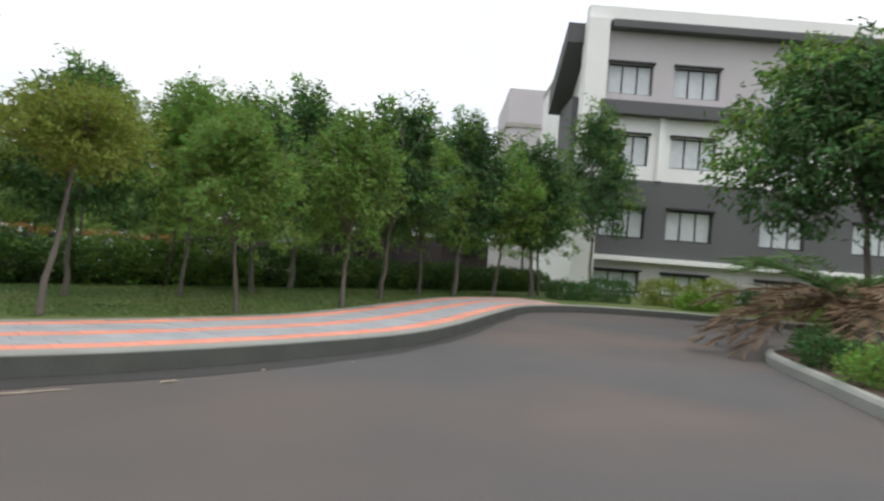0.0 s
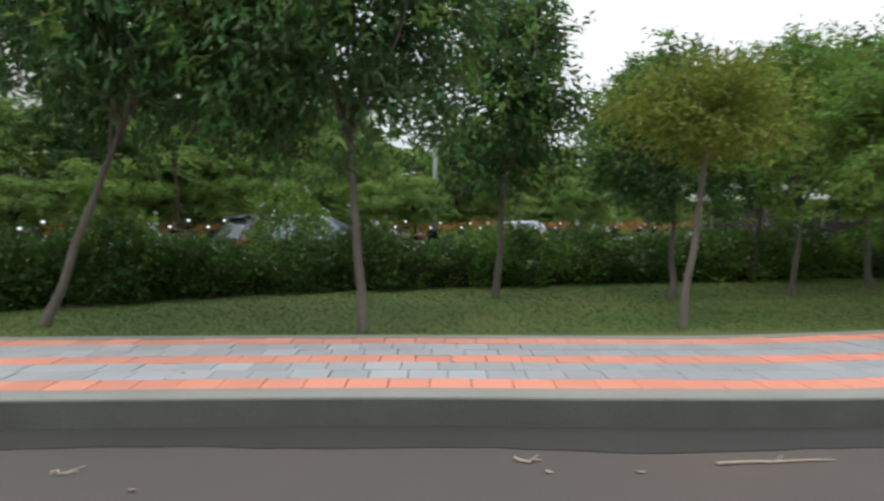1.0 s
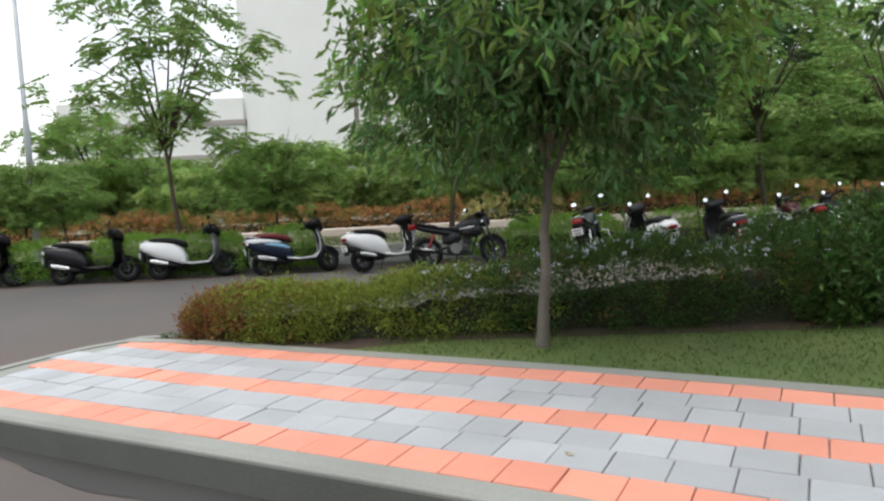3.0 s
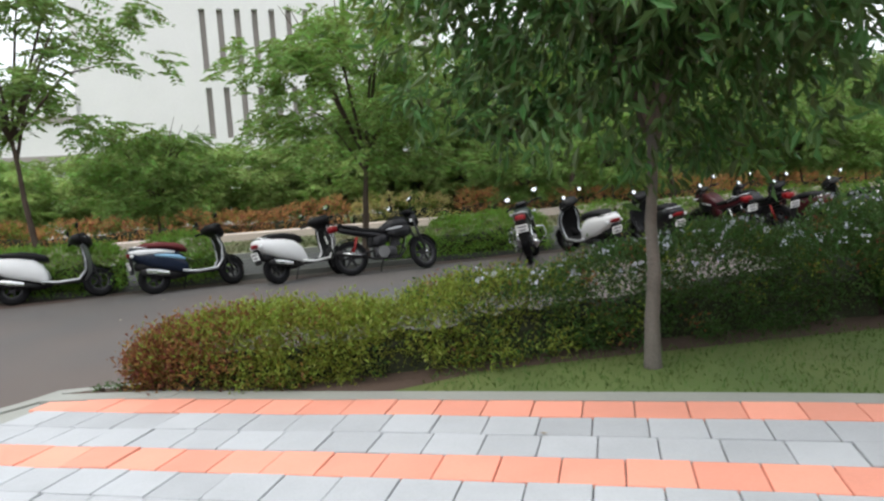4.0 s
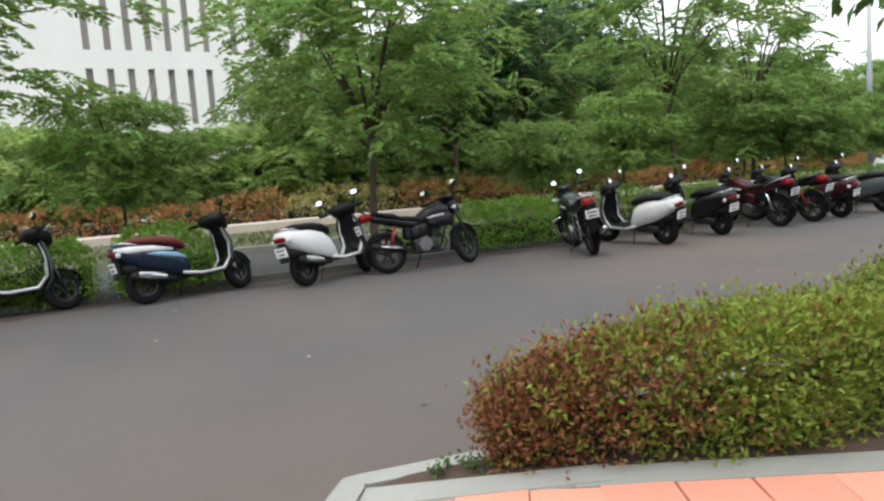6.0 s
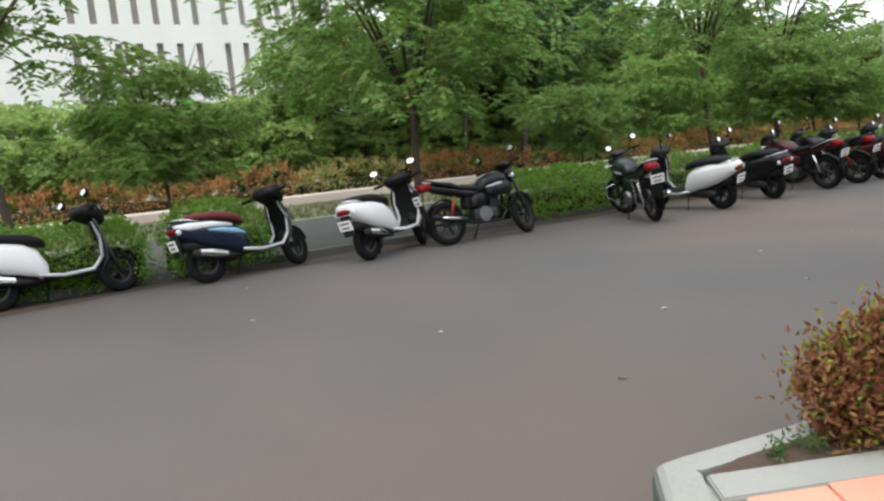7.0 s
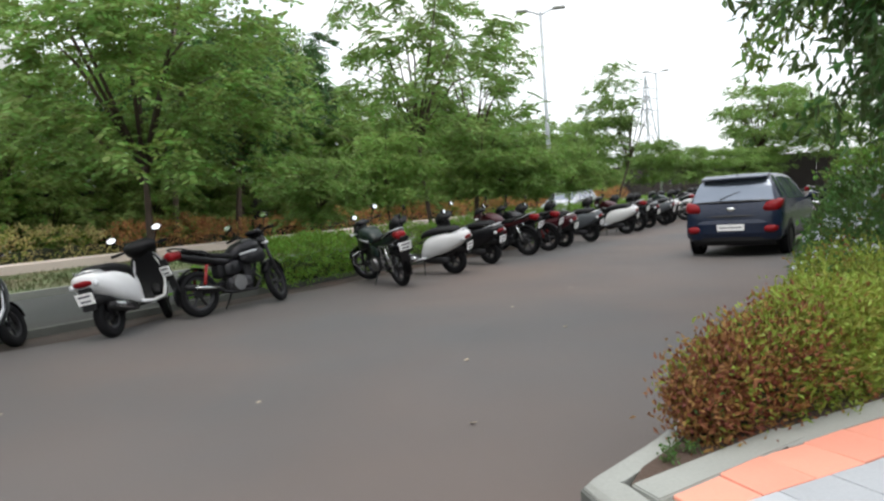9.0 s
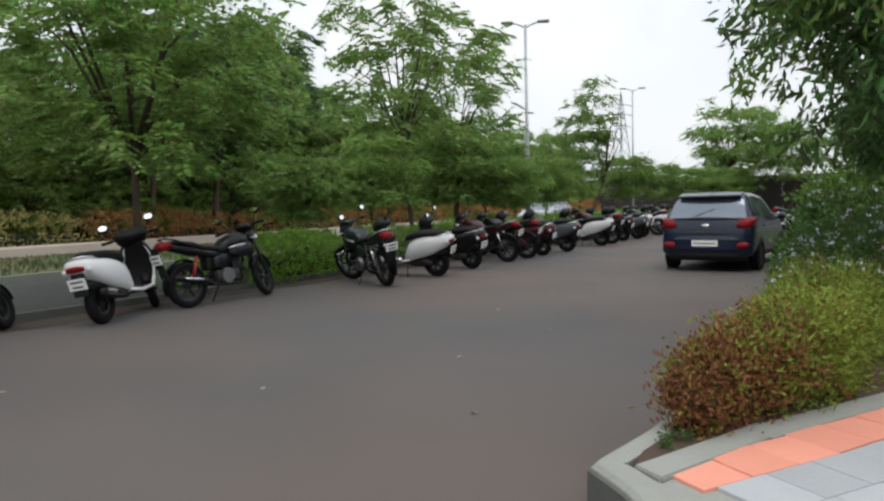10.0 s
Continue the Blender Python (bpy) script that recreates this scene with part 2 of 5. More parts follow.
    for p, q in list(zip(line, nrm))[lo:hi:stride]:
        rows.append([bm.verts.new((p[0] + q[0] * o, p[1] + q[1] * o, z)) for o, z in profile])
    k = len(profile)
    for a, b in zip(rows, rows[1:]):
        for j in range(k if closed else k - 1):
            bm.faces.new((a[j], b[j], b[(j + 1) % k], a[(j + 1) % k]))
    bmesh.ops.recalc_face_normals(bm, faces=bm.faces[:])
    ob = part(name, bm, material)
    return tagged(ob, label, name.split("_")[0], kind=kind)


# the line runs so that the island lies on its left, seen along it: offsets inwards are negative to the right
INW = -NRM if (OUTER[200] + NRM[200])[1] < OUTER[200][1] else NRM
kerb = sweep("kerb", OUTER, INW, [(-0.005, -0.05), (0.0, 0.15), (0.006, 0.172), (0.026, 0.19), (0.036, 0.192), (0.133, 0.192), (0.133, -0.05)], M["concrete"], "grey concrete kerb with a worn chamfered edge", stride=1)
# upright face of the same kerb, in a darker grey than its top
face = sweep("kerb_face", OUTER, INW, [(-0.014, -0.05), (-0.009, 0.158), (0.004, 0.164), (0.035, 0.1), (0.03, -0.05)], M["kerb_face"], "dark grey face of the kerb", stride=1)
# ragged dark strip beside the kerb: the shade there painted as a sheet
bm = bmesh.new()
last = None
for i in range(int(np.argmin(np.hypot(OUTER[:, 0] + 10.7, OUTER[:, 1] - 6.79))), len(OUTER), 2):
    reach = -np.interp(OUTER[i][0], [-11, -7, -2, 1, 5, 14], [0.1, 0.2, 0.38, 0.36, 0.15, 0.06]) - 0.14 * (0.5 + noise.noise(Vector((OUTER[i][0] * 0.8, OUTER[i][1] * 0.8, 4)))) - 0.03 * noise.noise(Vector((OUTER[i][0] * 5, OUTER[i][1] * 5, 1)))
    pair = [bm.verts.new((*(OUTER[i] + INW[i] * o), 0.004)) for o in (reach, 0.01)]
    if last:
        bm.faces.new((last[0], pair[0], pair[1], last[1]))
    last = pair
bmesh.ops.recalc_face_normals(bm, faces=bm.faces[:])
tagged(part("gutter", bm, M["gutter"]), "dark strip along the kerb, shade put into its colour", "gutter", kind="structure")
START = int(np.argmin(np.hypot(OUTER[:, 0] + 10.1, OUTER[:, 1] - 6.79)))
PAVE_END = int(np.argmin(np.hypot(OUTER[:, 0] - 15.2, OUTER[:, 1] - 11.0)))
sweep("bed", OUTER, INW, [(0.12, 0.175), (2.0, 0.175)], M["joint"], "dark mortar bed under the pavers", lo=START, hi=PAVE_END + 1, closed=False)
CORNER = int(np.argmin(np.hypot(OUTER[:, 0] + 11.05, OUTER[:, 1] - 8.82)))
end_cap = [tuple(OUTER[i] + INW[i] * 0.1) for i in range(CORNER, START + 4, 3)]
sheet("bed_end", end_cap + [(-10.0, 6.9), (-10.0, 8.66), (-10.9, 8.6)], M["concrete"], "grey concrete fill at the corner", 0.178)
bm = bmesh.new()
ends = [bm.verts.new((x, y, z)) for z in (0.0, 0.2005) for x, y in ((-10.94, 8.575), (-10.06, 8.72), (-10.06, 8.868), (-10.94, 8.728))]
for quad in ((3, 2, 1, 0), (4, 5, 6, 7), (0, 1, 5, 4), (1, 2, 6, 5), (2, 3, 7, 6), (3, 0, 4, 7)):
    bm.faces.new([ends[k] for k in quad])
bmesh.ops.bevel(bm, geom=bm.edges[:], offset=0.006, segments=2, affect="EDGES")
sheet("corner_earth", [(-10.94, 8.732), (-10.06, 8.86), (-8.75, 8.87), (-8.3, 9.3), (-8.6, 9.7), (-9.5, 9.53), (-10.0, 9.27), (-10.5, 8.975), (-10.8, 8.84)], M["earth"], "bare dark earth in the corner between kerb and edging", 0.1925)
tagged(part("edging_end", bm, M["concrete"]), "pale concrete edging at the corner", "edging", kind="structure")
sweep("edging", OUTER, INW, [(1.925, 0.0), (1.925, 0.196), (2.07, 0.198), (2.075, 0.0)], M["concrete"], "pale concrete edging between pavers and lawn", lo=START, hi=PAVE_END + 1)
# lawn of the island
inner = [tuple(OUTER[i] + INW[i] * 2.02) for i in range(START + 4, PAVE_END, 6)]
far_kerb = [tuple(OUTER[i] + INW[i] * 0.1) for i in range(PAVE_END, len(OUTER), 10)]
tip = [(-10.6, 8.93), (-10.35, 9.1)]
sheet("lawn", tip[:1] + [p for p in inner if p[0] > -10.6] + far_kerb + [(60, -40), (80, 45), tuple(uv(80, 13.4))[:2], tuple(uv(-3.3, 13.3))[:2]] + tip[1:], M["lawn"], "short green lawn between pavers and hedge", 0.19)
sweep("kerb_road_side", np.array([uv(u, 13.35)[:2] for u in np.linspace(-2.8, 80, 60)]), np.array([(-AY, AX)] * 60), [(0, -0.05), (0, 0.192), (-0.13, 0.192), (-0.13, -0.05)], M["concrete"], "grey concrete kerb under the hedge", stride=1)
# soil under the hedge tip
sheet("soil_strip", [(-10.5, 8.92), (-9.3, 8.97), (-8.6, 9.2), (-7.3, 9.8), (-5.2, 10.72), (-3.1, 11.9), (-3.0, 13.3), tuple(uv(-2.6, 13.2))[:2], (-10.3, 9.03)], M["earth"], "reddish bare soil under the hedge", 0.196)

rng = np.random.default_rng(5)


def grass(name, n, lo, hi, keep, z, h, material, label):
    P = np.stack([rng.uniform(lo[0], hi[0], n), rng.uniform(lo[1], hi[1], n), np.full(n, z)], 1)
    P = P[keep(P)]
    D = np.stack([rng.normal(0, 0.5, len(P)), rng.normal(0, 0.5, len(P)), np.ones(len(P))], 1)
    me = leaves(name, P, D, rng.uniform(0.5, 1.2, len(P)) * h, h * 0.22, rng, 0.1)
    return tagged(link_mesh(name, me, material), label, "grass", kind="stuff")


inner_x, inner_y = np.array(sorted(inner))[:, 0], np.array(sorted(inner))[:, 1]
HEDGE_FRONT = np.array([(-10.44, 8.88), (-9.5, 8.93), (-8.5, 9.31), (-7.3, 9.92), (-5.2, 10.85), (-3.1, 12.05), (0.1, 13.1), (4, 13.85), (8.1, 14.5), (14, 15.3), (22, 16.5)])
grass("grass", 105000, (-8.55, 8.8), (16, 15.5), lambda P: (P[:, 1] > np.interp(P[:, 0], inner_x, inner_y) + 0.06) & (P[:, 1] < np.interp(P[:, 0], HEDGE_FRONT[:, 0], HEDGE_FRONT[:, 1])), 0.188, 0.04, M["blade"], "short green grass blades of the lawn")


# hedges
def hedge(name, front, width, height, mats, label, n_per_m, size=0.05, z0=0.15, seed=1, flowers=0.0, bias=1.0, mixing=0.02, blossom_from=0.0, rough=0.14, category="hedge", bare_from=9.0, per=9, clump=0.8):
    """A leafy hedge: front is its foot line, width and height are functions of the share along it; mats a list of (share along, material)."""
    r = np.random.default_rng(seed)
    line = smooth_line(front, 0.1)
    nrm = normals_left(line)
    if (nrm[len(nrm) // 2][1]) < 0:
        nrm = -nrm
    n_line = len(line)
    root = empty(name, pose(*line[0], z0), label, category)
    root_inv = Vector((line[0][0], line[0][1], z0))
    # filling core, its near-black colour standing in for the shade between the leaves
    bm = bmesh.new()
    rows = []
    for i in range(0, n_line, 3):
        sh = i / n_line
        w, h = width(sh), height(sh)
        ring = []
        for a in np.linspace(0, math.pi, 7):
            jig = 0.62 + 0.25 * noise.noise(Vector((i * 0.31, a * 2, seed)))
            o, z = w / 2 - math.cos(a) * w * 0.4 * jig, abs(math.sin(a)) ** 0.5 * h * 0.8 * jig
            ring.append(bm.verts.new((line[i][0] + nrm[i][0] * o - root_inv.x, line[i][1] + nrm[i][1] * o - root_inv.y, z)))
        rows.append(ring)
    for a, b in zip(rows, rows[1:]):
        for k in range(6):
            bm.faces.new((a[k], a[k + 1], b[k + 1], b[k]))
    part("twig_core", bm, M["core"], root, "dark filling of the hedge, inner shade put into its colour")
    # leaves in tufts over front, top and back, more of them near the start
    total = int(n_line * 0.1 * n_per_m)
    tufts = max(total // per, 1)
    i = np.minimum((r.random(tufts) ** bias * n_line).astype(int), n_line - 1)
    s = i / n_line
    w, h = np.array([width(x) for x in s]), np.array([height(x) for x in s])
    lump = np.array([noise.noise(Vector((line[k][0] * 1.1, line[k][1] * 1.1, seed))) + 0.5 * noise.noise(Vector((line[k][0] * 3.1, line[k][1] * 3.1, seed))) for k in i])
    h = h * (1 + rough * lump)
    side = r.random(tufts)
    inset = np.abs(r.normal(0, 0.09 if per < 10 else 0.15, tufts)) + 0.02 - 0.6 * rough * lump * np.where(r.random(tufts) < 0.8, 1, 0)
    o = np.where(side < 0.4, inset * np.minimum(w, 1), np.where(side < 0.52, w - inset * np.minimum(w, 1), r.uniform(0.03, 0.97, tufts) * w))
    crest = 1 - 0.3 * np.abs(2 * o / w - 1) ** 3
    z = np.where(side < 0.52, r.uniform(0.03, 0.95, tufts) * h * crest, h * crest * (1 - np.abs(r.normal(0, 0.07, tufts))))
    end = np.minimum(1.0, (0.35 + 3.0 * np.minimum(i, n_line - 1 - i) / (6.0 + 0 * s)))
    z = z * np.maximum(end, 0.6)
    # bare patches low in the face, where the dark core shows
    bare = np.array([noise.noise(Vector((line[k][0] * 1.9, line[k][1] * 1.9, q * 2.2 + seed * 7))) for k, q in zip(i, z)])
    o = np.where((side < 0.4) & (bare > bare_from), o + 0.2 * np.minimum(w, 1), o)
    C = np.stack([line[i, 0] + nrm[i, 0] * o + r.normal(0, 0.03, tufts), line[i, 1] + nrm[i, 1] * o + r.normal(0, 0.03, tufts), z], 1)
    face_out = np.where(side < 0.4, -1.0, np.where(side < 0.52, 1.0, (2 * o / w - 1) * 0.5))
    out = np.stack([nrm[i, 0] * face_out, nrm[i, 1] * face_out, np.where(side < 0.52, 0.45, 1.0)], 1)
    a = np.where(side < 0.52, 0.4, 1.0)
    pick = np.array([min(range(len(mats)), key=lambda k: abs(mats[k][0] - (x + g)) * (1 if r.random() > 0.15 else r.random())) for x, g in zip(s, r.normal(0, mixing, tufts) + 0.07 * lump)])
    for k in range(len(mats)):
        c, d = np.repeat(C[pick == k], per, 0), np.repeat(out[pick == k], per, 0)
        if not len(c):
            continue
        d = d + r.normal(0, 0.75, d.shape)
        me = leaves("foliage", c + r.normal(0, size * clump, c.shape) - np.array(tuple(root_inv.xy) + (0,)), d, r.uniform(0.6, 1.5, len(c)) * size, size * 0.5, r)
        link_mesh("foliage", me, mats[k][1], root)
    if flowers:
        nf = int(total * flowers)
        k = r.integers(0, tufts, nf)
        up = (a[k] > 0.5) & (s[k] > blossom_from)
        P = np.repeat(C[k][up] + out[k][up] * 0.05, 5, 0)
        me = leaves("blossom", P + r.normal(0, 0.012, P.shape) - np.array(tuple(root_inv.xy) + (0,)), r.normal(0, 1, P.shape) + (0, 0, 0.6), 0.03, 0.024, r)
        link_mesh("blossom", me, M["petal"], root, "small pale blue-white blossoms")
    return root


near_front, far_front = HEDGE_FRONT[:5], HEDGE_FRONT[4:]
hedge("hedge", near_front, lambda s: np.interp(s, [0, 0.12, 0.3, 0.55, 1], [0.14, 0.31, 0.54, 0.83, 1.15]),
      lambda s: np.interp(s, [0, 0.1, 0.25, 0.5, 0.75, 1], [0.37, 0.41, 0.44, 0.53, 0.74, 0.84]),
      [(0.0, M["hedge_rust"]), (0.07, M["hedge_rust"]), (0.15, M["hedge_lime"]), (0.22, M["hedge_lime"]), (0.3, M["hedge_lime"]), (0.4, M["hedge_lime"]), (0.54, M["hedge_green"]), (0.75, M["hedge_green"]), (0.9, M["hedge_green"])],
      "clipped hedge, rusty at the tip, yellow-green and dark green", 12000, 0.031, 0.19, 3, 0.007, 1.1, 0.06, 0.4, 0.34, bare_from=0.06, per=26, clump=1.45)
hedge("hedge", far_front, lambda s: 1.4, lambda s: np.interp(s, [0, 0.1, 0.5, 1], [0.74, 0.72, 0.68, 0.66]),
      [(0.0, M["hedge_green"]), (0.2, M["hedge_green"]), (0.24, M["leaf_light"]), (0.3, M["hedge_green"]), (0.45, M["leaf_light"]), (0.5, M["hedge_green"]), (0.8, M["hedge_green"])], "dense dark green hedge with pale blossoms along the lawn", 3100, 0.078, 0.19, 4, 0.012, 1.3, 0.02, 0.0, 0.55, bare_from=0.08, per=16, clump=0.95)


def shrub(name, x, y, z0, rx, h, material, label, seed, n=2600, size=0.06, petals=0.0, category="shrub"):
    r = np.random.default_rng(seed)
    root = empty(name, pose(x, y, z0), label, category)
    d = r.normal(size=(n // 7, 3))
    d /= np.linalg.norm(d, axis=1)[:, None]
    lump = np.array([0.8 + 0.45 * noise.noise(Vector(v * 2.2) + Vector((seed, 0, 0))) for v in d])
    C = d * (lump * r.uniform(0.55, 1.0, len(d)) ** 0.4)[:, None] * np.array([rx, rx, h * 0.55]) + np.array([0, 0, h * 0.5])
    C[:, 2] = np.maximum(C[:, 2], 0.03)
    c, dd = np.repeat(C, 7, 0), np.repeat(d + (0, 0, 0.35), 7, 0)
    link_mesh("foliage", leaves("foliage", c + r.normal(0, size * 0.7, c.shape), dd + r.normal(0, 0.8, dd.shape), r.uniform(0.7, 1.4, len(c)) * size, size * 0.48, r), material, root)
    bm = bmesh.new()
    for k in range(5):
        g = r.uniform(-0.5, 0.5, 2) * rx
        tube(bm, [(0, 0, -0.02), (g[0] * 0.4, g[1] * 0.4, h * 0.3), (g[0], g[1], h * 0.7)], [0.02, 0.014, 0.006], 5)
    part("stem", bm, M["bark_dark"], root)
    if petals:
        k = r.integers(0, len(C), int(n * petals))
        P = np.repeat(C[k] + d[k] * 0.07, 5, 0)
        P = P[np.repeat(C[k][:, 2] > h * 0.4, 5)]
        link_mesh("blossom", leaves("blossom", P + r.normal(0, 0.025, P.shape), r.normal(0, 1, P.shape) + (0, 0, 0.8), 0.05, 0.04, r), M["petal"], root, "white blossoms")
    return root


# reddish dirt blown against the median
bm = bmesh.new()
last = None
for u in np.arange(-30, 60, 0.2):
    inner_v = 20.45 - 0.35 * noise.noise(Vector((u * 0.5, 3, 0))) - 0.12 * noise.noise(Vector((u * 2.3, 9, 0)))
    pair = [bm.verts.new(uv(u, v, 0.004)) for v in (inner_v, 21.01)]
    if last:
        bm.faces.new((last[0], pair[0], pair[1], last[1]))
    last = pair
tagged(part("road_dirt", bm, M["dirt"]), "dark reddish dirt along the foot of the median", "dirt", kind="structure")

# median and verges of the second road
MED = np.array([uv(u, 21.05)[:2] for u in np.linspace(-60, 90, 80)])
sheet("median", [uv(-70, 21.0), uv(110, 21.0), uv(110, 21.95), uv(-70, 21.95)], M["gutter"], "dusty dark strip of the road's median", 0.06)
sweep("kerb_median", MED, np.array([(-AY, AX)] * 80), [(-0.05, -0.05), (-0.05, 0.10), (0.07, 0.10), (0.07, -0.05)], M["kerb_face"], "low dark grey kerb of the median", stride=1)
sheet("verge", [uv(-70, 26.3, 0.12), uv(110, 26.3, 0.12), uv(110, 31.4, 0.2), uv(-70, 31.4, 0.2)], M["verge"], "rough grass verge beside the far carriageway")
VK = np.array([uv(u, 26.2)[:2] for u in np.linspace(-70, 110, 60)])
sweep("kerb_verge", VK, np.array([(-AY, AX)] * 60), [(0, -0.05), (0, 0.14), (0.12, 0.14), (0.12, -0.05)], M["concrete"], "pale concrete kerb of the verge", stride=1)
sweep("footpath", np.array([uv(u, 31.4)[:2] for u in np.linspace(-70, 110, 60)]), np.array([(-AY, AX)] * 60), [(0, 0.1), (0, 0.42), (0.9, 0.44), (0.9, 0.1)], M["path"], "raised pale concrete footpath edge", stride=1)
sheet("planting", [uv(-70, 32.2), uv(110, 32.2), uv(110, 60), uv(-70, 60)], M["lawn"], "overgrown green planting behind the footpath", 0.25)


# trees
def limbs(bm, base, top, r0, n, spread, rise, r, lean=(0, 0)):
    """A crooked tapered trunk with limbs; gives back the limb tips."""
    k = 6
    pts = [Vector((base[0] + lean[0] * t + r.normal(0, 0.011) * (0 < t < 1), base[1] + lean[1] * t + r.normal(0, 0.011) * (0 < t < 1), base[2] + (top - base[2]) * t)) for t in np.linspace(0, 1, k)]
    tube(bm, [pts[0] - Vector((0, 0, 0.08)), pts[0] + Vector((0, 0, 0.04))] + pts[1:], [r0 * 1.45, r0 * 1.12] + [r0 * (1 - 0.45 * t) for t in np.linspace(0.15, 1, k - 1)], 9)
    tips = []
    for j in range(n):
        a = j * 2.4 + r.uniform(-0.4, 0.4)
        start = pts[-1] if j % 3 else pts[-2].lerp(pts[-1], r.uniform(0.2, 0.9))
        length = spread * r.uniform(0.6, 1.0)
        end = start + Vector((math.cos(a) * length, math.sin(a) * length, rise * r.uniform(0.35, 1.0)))
        mid = start.lerp(end, 0.5) + Vector((r.normal(0, 0.1), r.normal(0, 0.1), 0.12 * rise))
        tube(bm, [start, mid, end], [r0 * 0.5, r0 * 0.33, r0 * 0.08], 6)
        tips += [mid.lerp(end, 0.3), end]
    return tips


def lawn_tree(seed, height, crown_r, crown_z, material, lean, n_leaf, leaf=0.125, droop=0.9, trunk=0.048, tip_material=None):
    r = np.random.default_rng(seed)
    tip_material = tip_material or M["leaf_light"]
    root = empty("tree", pose(0, 0, 0), "young broad-leaved tree with a pale slender trunk on the lawn", "tree", "trees on the lawn")
    bm = bmesh.new()
    tips = limbs(bm, (0, 0, 0), crown_z + 0.35, trunk, 9, crown_r * 0.75, (height - crown_z) * 0.75, r, lean)
    part("trunk", bm, M["bark"], root, "pale grey-brown bark", smooth=True)
    half = (height - crown_z) / 2
    mid = np.array([lean[0], lean[1], (crown_z + height) / 2])
    n_cl = n_leaf // 16
    n_bough = 38
    d = r.normal(size=(n_cl, 3))
    d /= np.linalg.norm(d, axis=1)[:, None]
    lump = np.array([0.86 + 0.55 * noise.noise(Vector(v * 1.9) + Vector((seed * 3.1, 0, 0))) + 0.25 * noise.noise(Vector(v * 5) + Vector((0, seed, 0))) for v in d])
    rad = lump * r.uniform(0.25, 1.0, n_cl) ** 0.45
    bough = r.normal(size=(n_bough, 3))
    bough /= np.linalg.norm(bough, axis=1)[:, None]
    bough *= r.uniform(0.45, 0.95, n_bough)[:, None]
    pull = r.integers(0, n_bough, n_cl)
    spread = r.normal(0, 0.14, (n_cl, 3)) + bough[pull]
    loose = r.random(n_cl) < 0.14
    where = np.where(loose[:, None], d * rad[:, None], spread * lump[:, None])
    where *= np.minimum(1.0, 0.98 / (np.linalg.norm(where, axis=1) + 1e-6))[:, None]
    C = mid + where * np.array([crown_r, crown_r, half])
    below = np.clip(-where[:, 2], 0, 1)
    C[:, :2] = mid[:2] + (C[:, :2] - mid[:2]) * (1 + 0.35 * below)[:, None]
    taper = 1 - 0.45 * np.clip((C[:, 2] - mid[2]) / (height - mid[2]), 0, 1)
    C[:, :2] = mid[:2] + (C[:, :2] - mid[:2]) * taper[:, None]
    d = where / (np.linalg.norm(where, axis=1)[:, None] + 1e-6)
    young = (np.linalg.norm(where, axis=1) > 0.72) & (d[:, 2] > -0.6) & (r.random(n_cl) < 0.55)
    for sel, mt, lb in ((~young, material, ""), (young, tip_material, "lighter young leaves")):
        k = int(sel.sum())
        c = np.repeat(C[sel], 16, 0)
        dd = np.repeat(d[sel] * 0.6, 16, 0) + r.normal(0, 0.7, (k * 16, 3)) - np.array([0, 0, droop * 0.6])
        me = leaves("crown", c + r.normal(0, 0.075, c.shape), dd, r.uniform(0.6, 1.3, len(c)) * leaf, leaf * 0.32, r)
        link_mesh("crown", me, mt, root, lb)
    return root


wide = lawn_tree(1, 4.7, 1.6, 1.45, M["leaf"], (0.05, 0.1), 26000, 0.115)
near = lawn_tree(5, 4.7, 1.7, 1.12, M["leaf_mid"], (0.05, 0.1), 24000, 0.125)
slim = lawn_tree(2, 4.7, 1.15, 1.3, M["leaf"], (0.1, -0.05), 12000)
tall = lawn_tree(3, 4.9, 1.3, 1.25, M["leaf_light"], (-0.1, 0.05), 12000)
leaning = lawn_tree(4, 5.0, 1.9, 1.55, M["leaf"], (0.76, -0.05), 27000)
yellow = lawn_tree(6, 2.6, 0.9, 1.55, M["leaf_yellow"], (0.25, 0.1), 8000, 0.08, 0.3, 0.035, M["leaf_yellow"])
TREES = [(near, -7.19, 9.5, 1.0, 0), (leaning, -4.13, 9.68, 1.0, 0), (wide, -1.08, 9.1, 1.0, 100), (slim, 0.62, 11.88, 0.93, 0), (yellow, 1.94, 9.05, 1.0, 0),
         (slim, 2.91, 11.54, 0.76, 80), (tall, 4.71, 11.72, 0.75, 140), (slim, 6.6, 12.71, 0.86, 200), (tall, 4.37, 9.25, 0.73, 30), (tall, 6.77, 10.05, 0.88, 250), (slim, 9.24, 11.95, 0.96, 300),
         (tall, 11.74, 13.37, 1.05, 60), (slim, 13.26, 13.6, 1.12, 20), (tall, 15.2, 13.8, 1.1, 170), (slim, 16.66, 13.5, 1.1, 110), (wide, 4.8, 17.0, 1.0, 15), (wide, 18.0, 25.5, 1.3, 60), (wide, 24, 29.3, 1.4, 200), (slim, 5.6, 14.3, 0.9, 15), (tall, 10.6, 16.2, 1.0, 215), (slim, 15.5, 18.8, 1.25, 160), (tall, 19.2, 19.0, 1.3, 280), (slim, 12.2, 19.0, 1.15, 95), (tall, 20.3, 16.6, 1.2, 330), (tall, 18.5, 14.6, 1.1, 20), (slim, 8.3, 14.0, 1.05, 45), (tall, 13.2, 16.5, 1.15, 45), (slim, 16.8, 17.5, 1.2, 75)]
first = set()
for src_tree, x, y, sc, turn in TREES:
    broad = 1.0 if src_tree in (wide, leaning, near) else 1.1
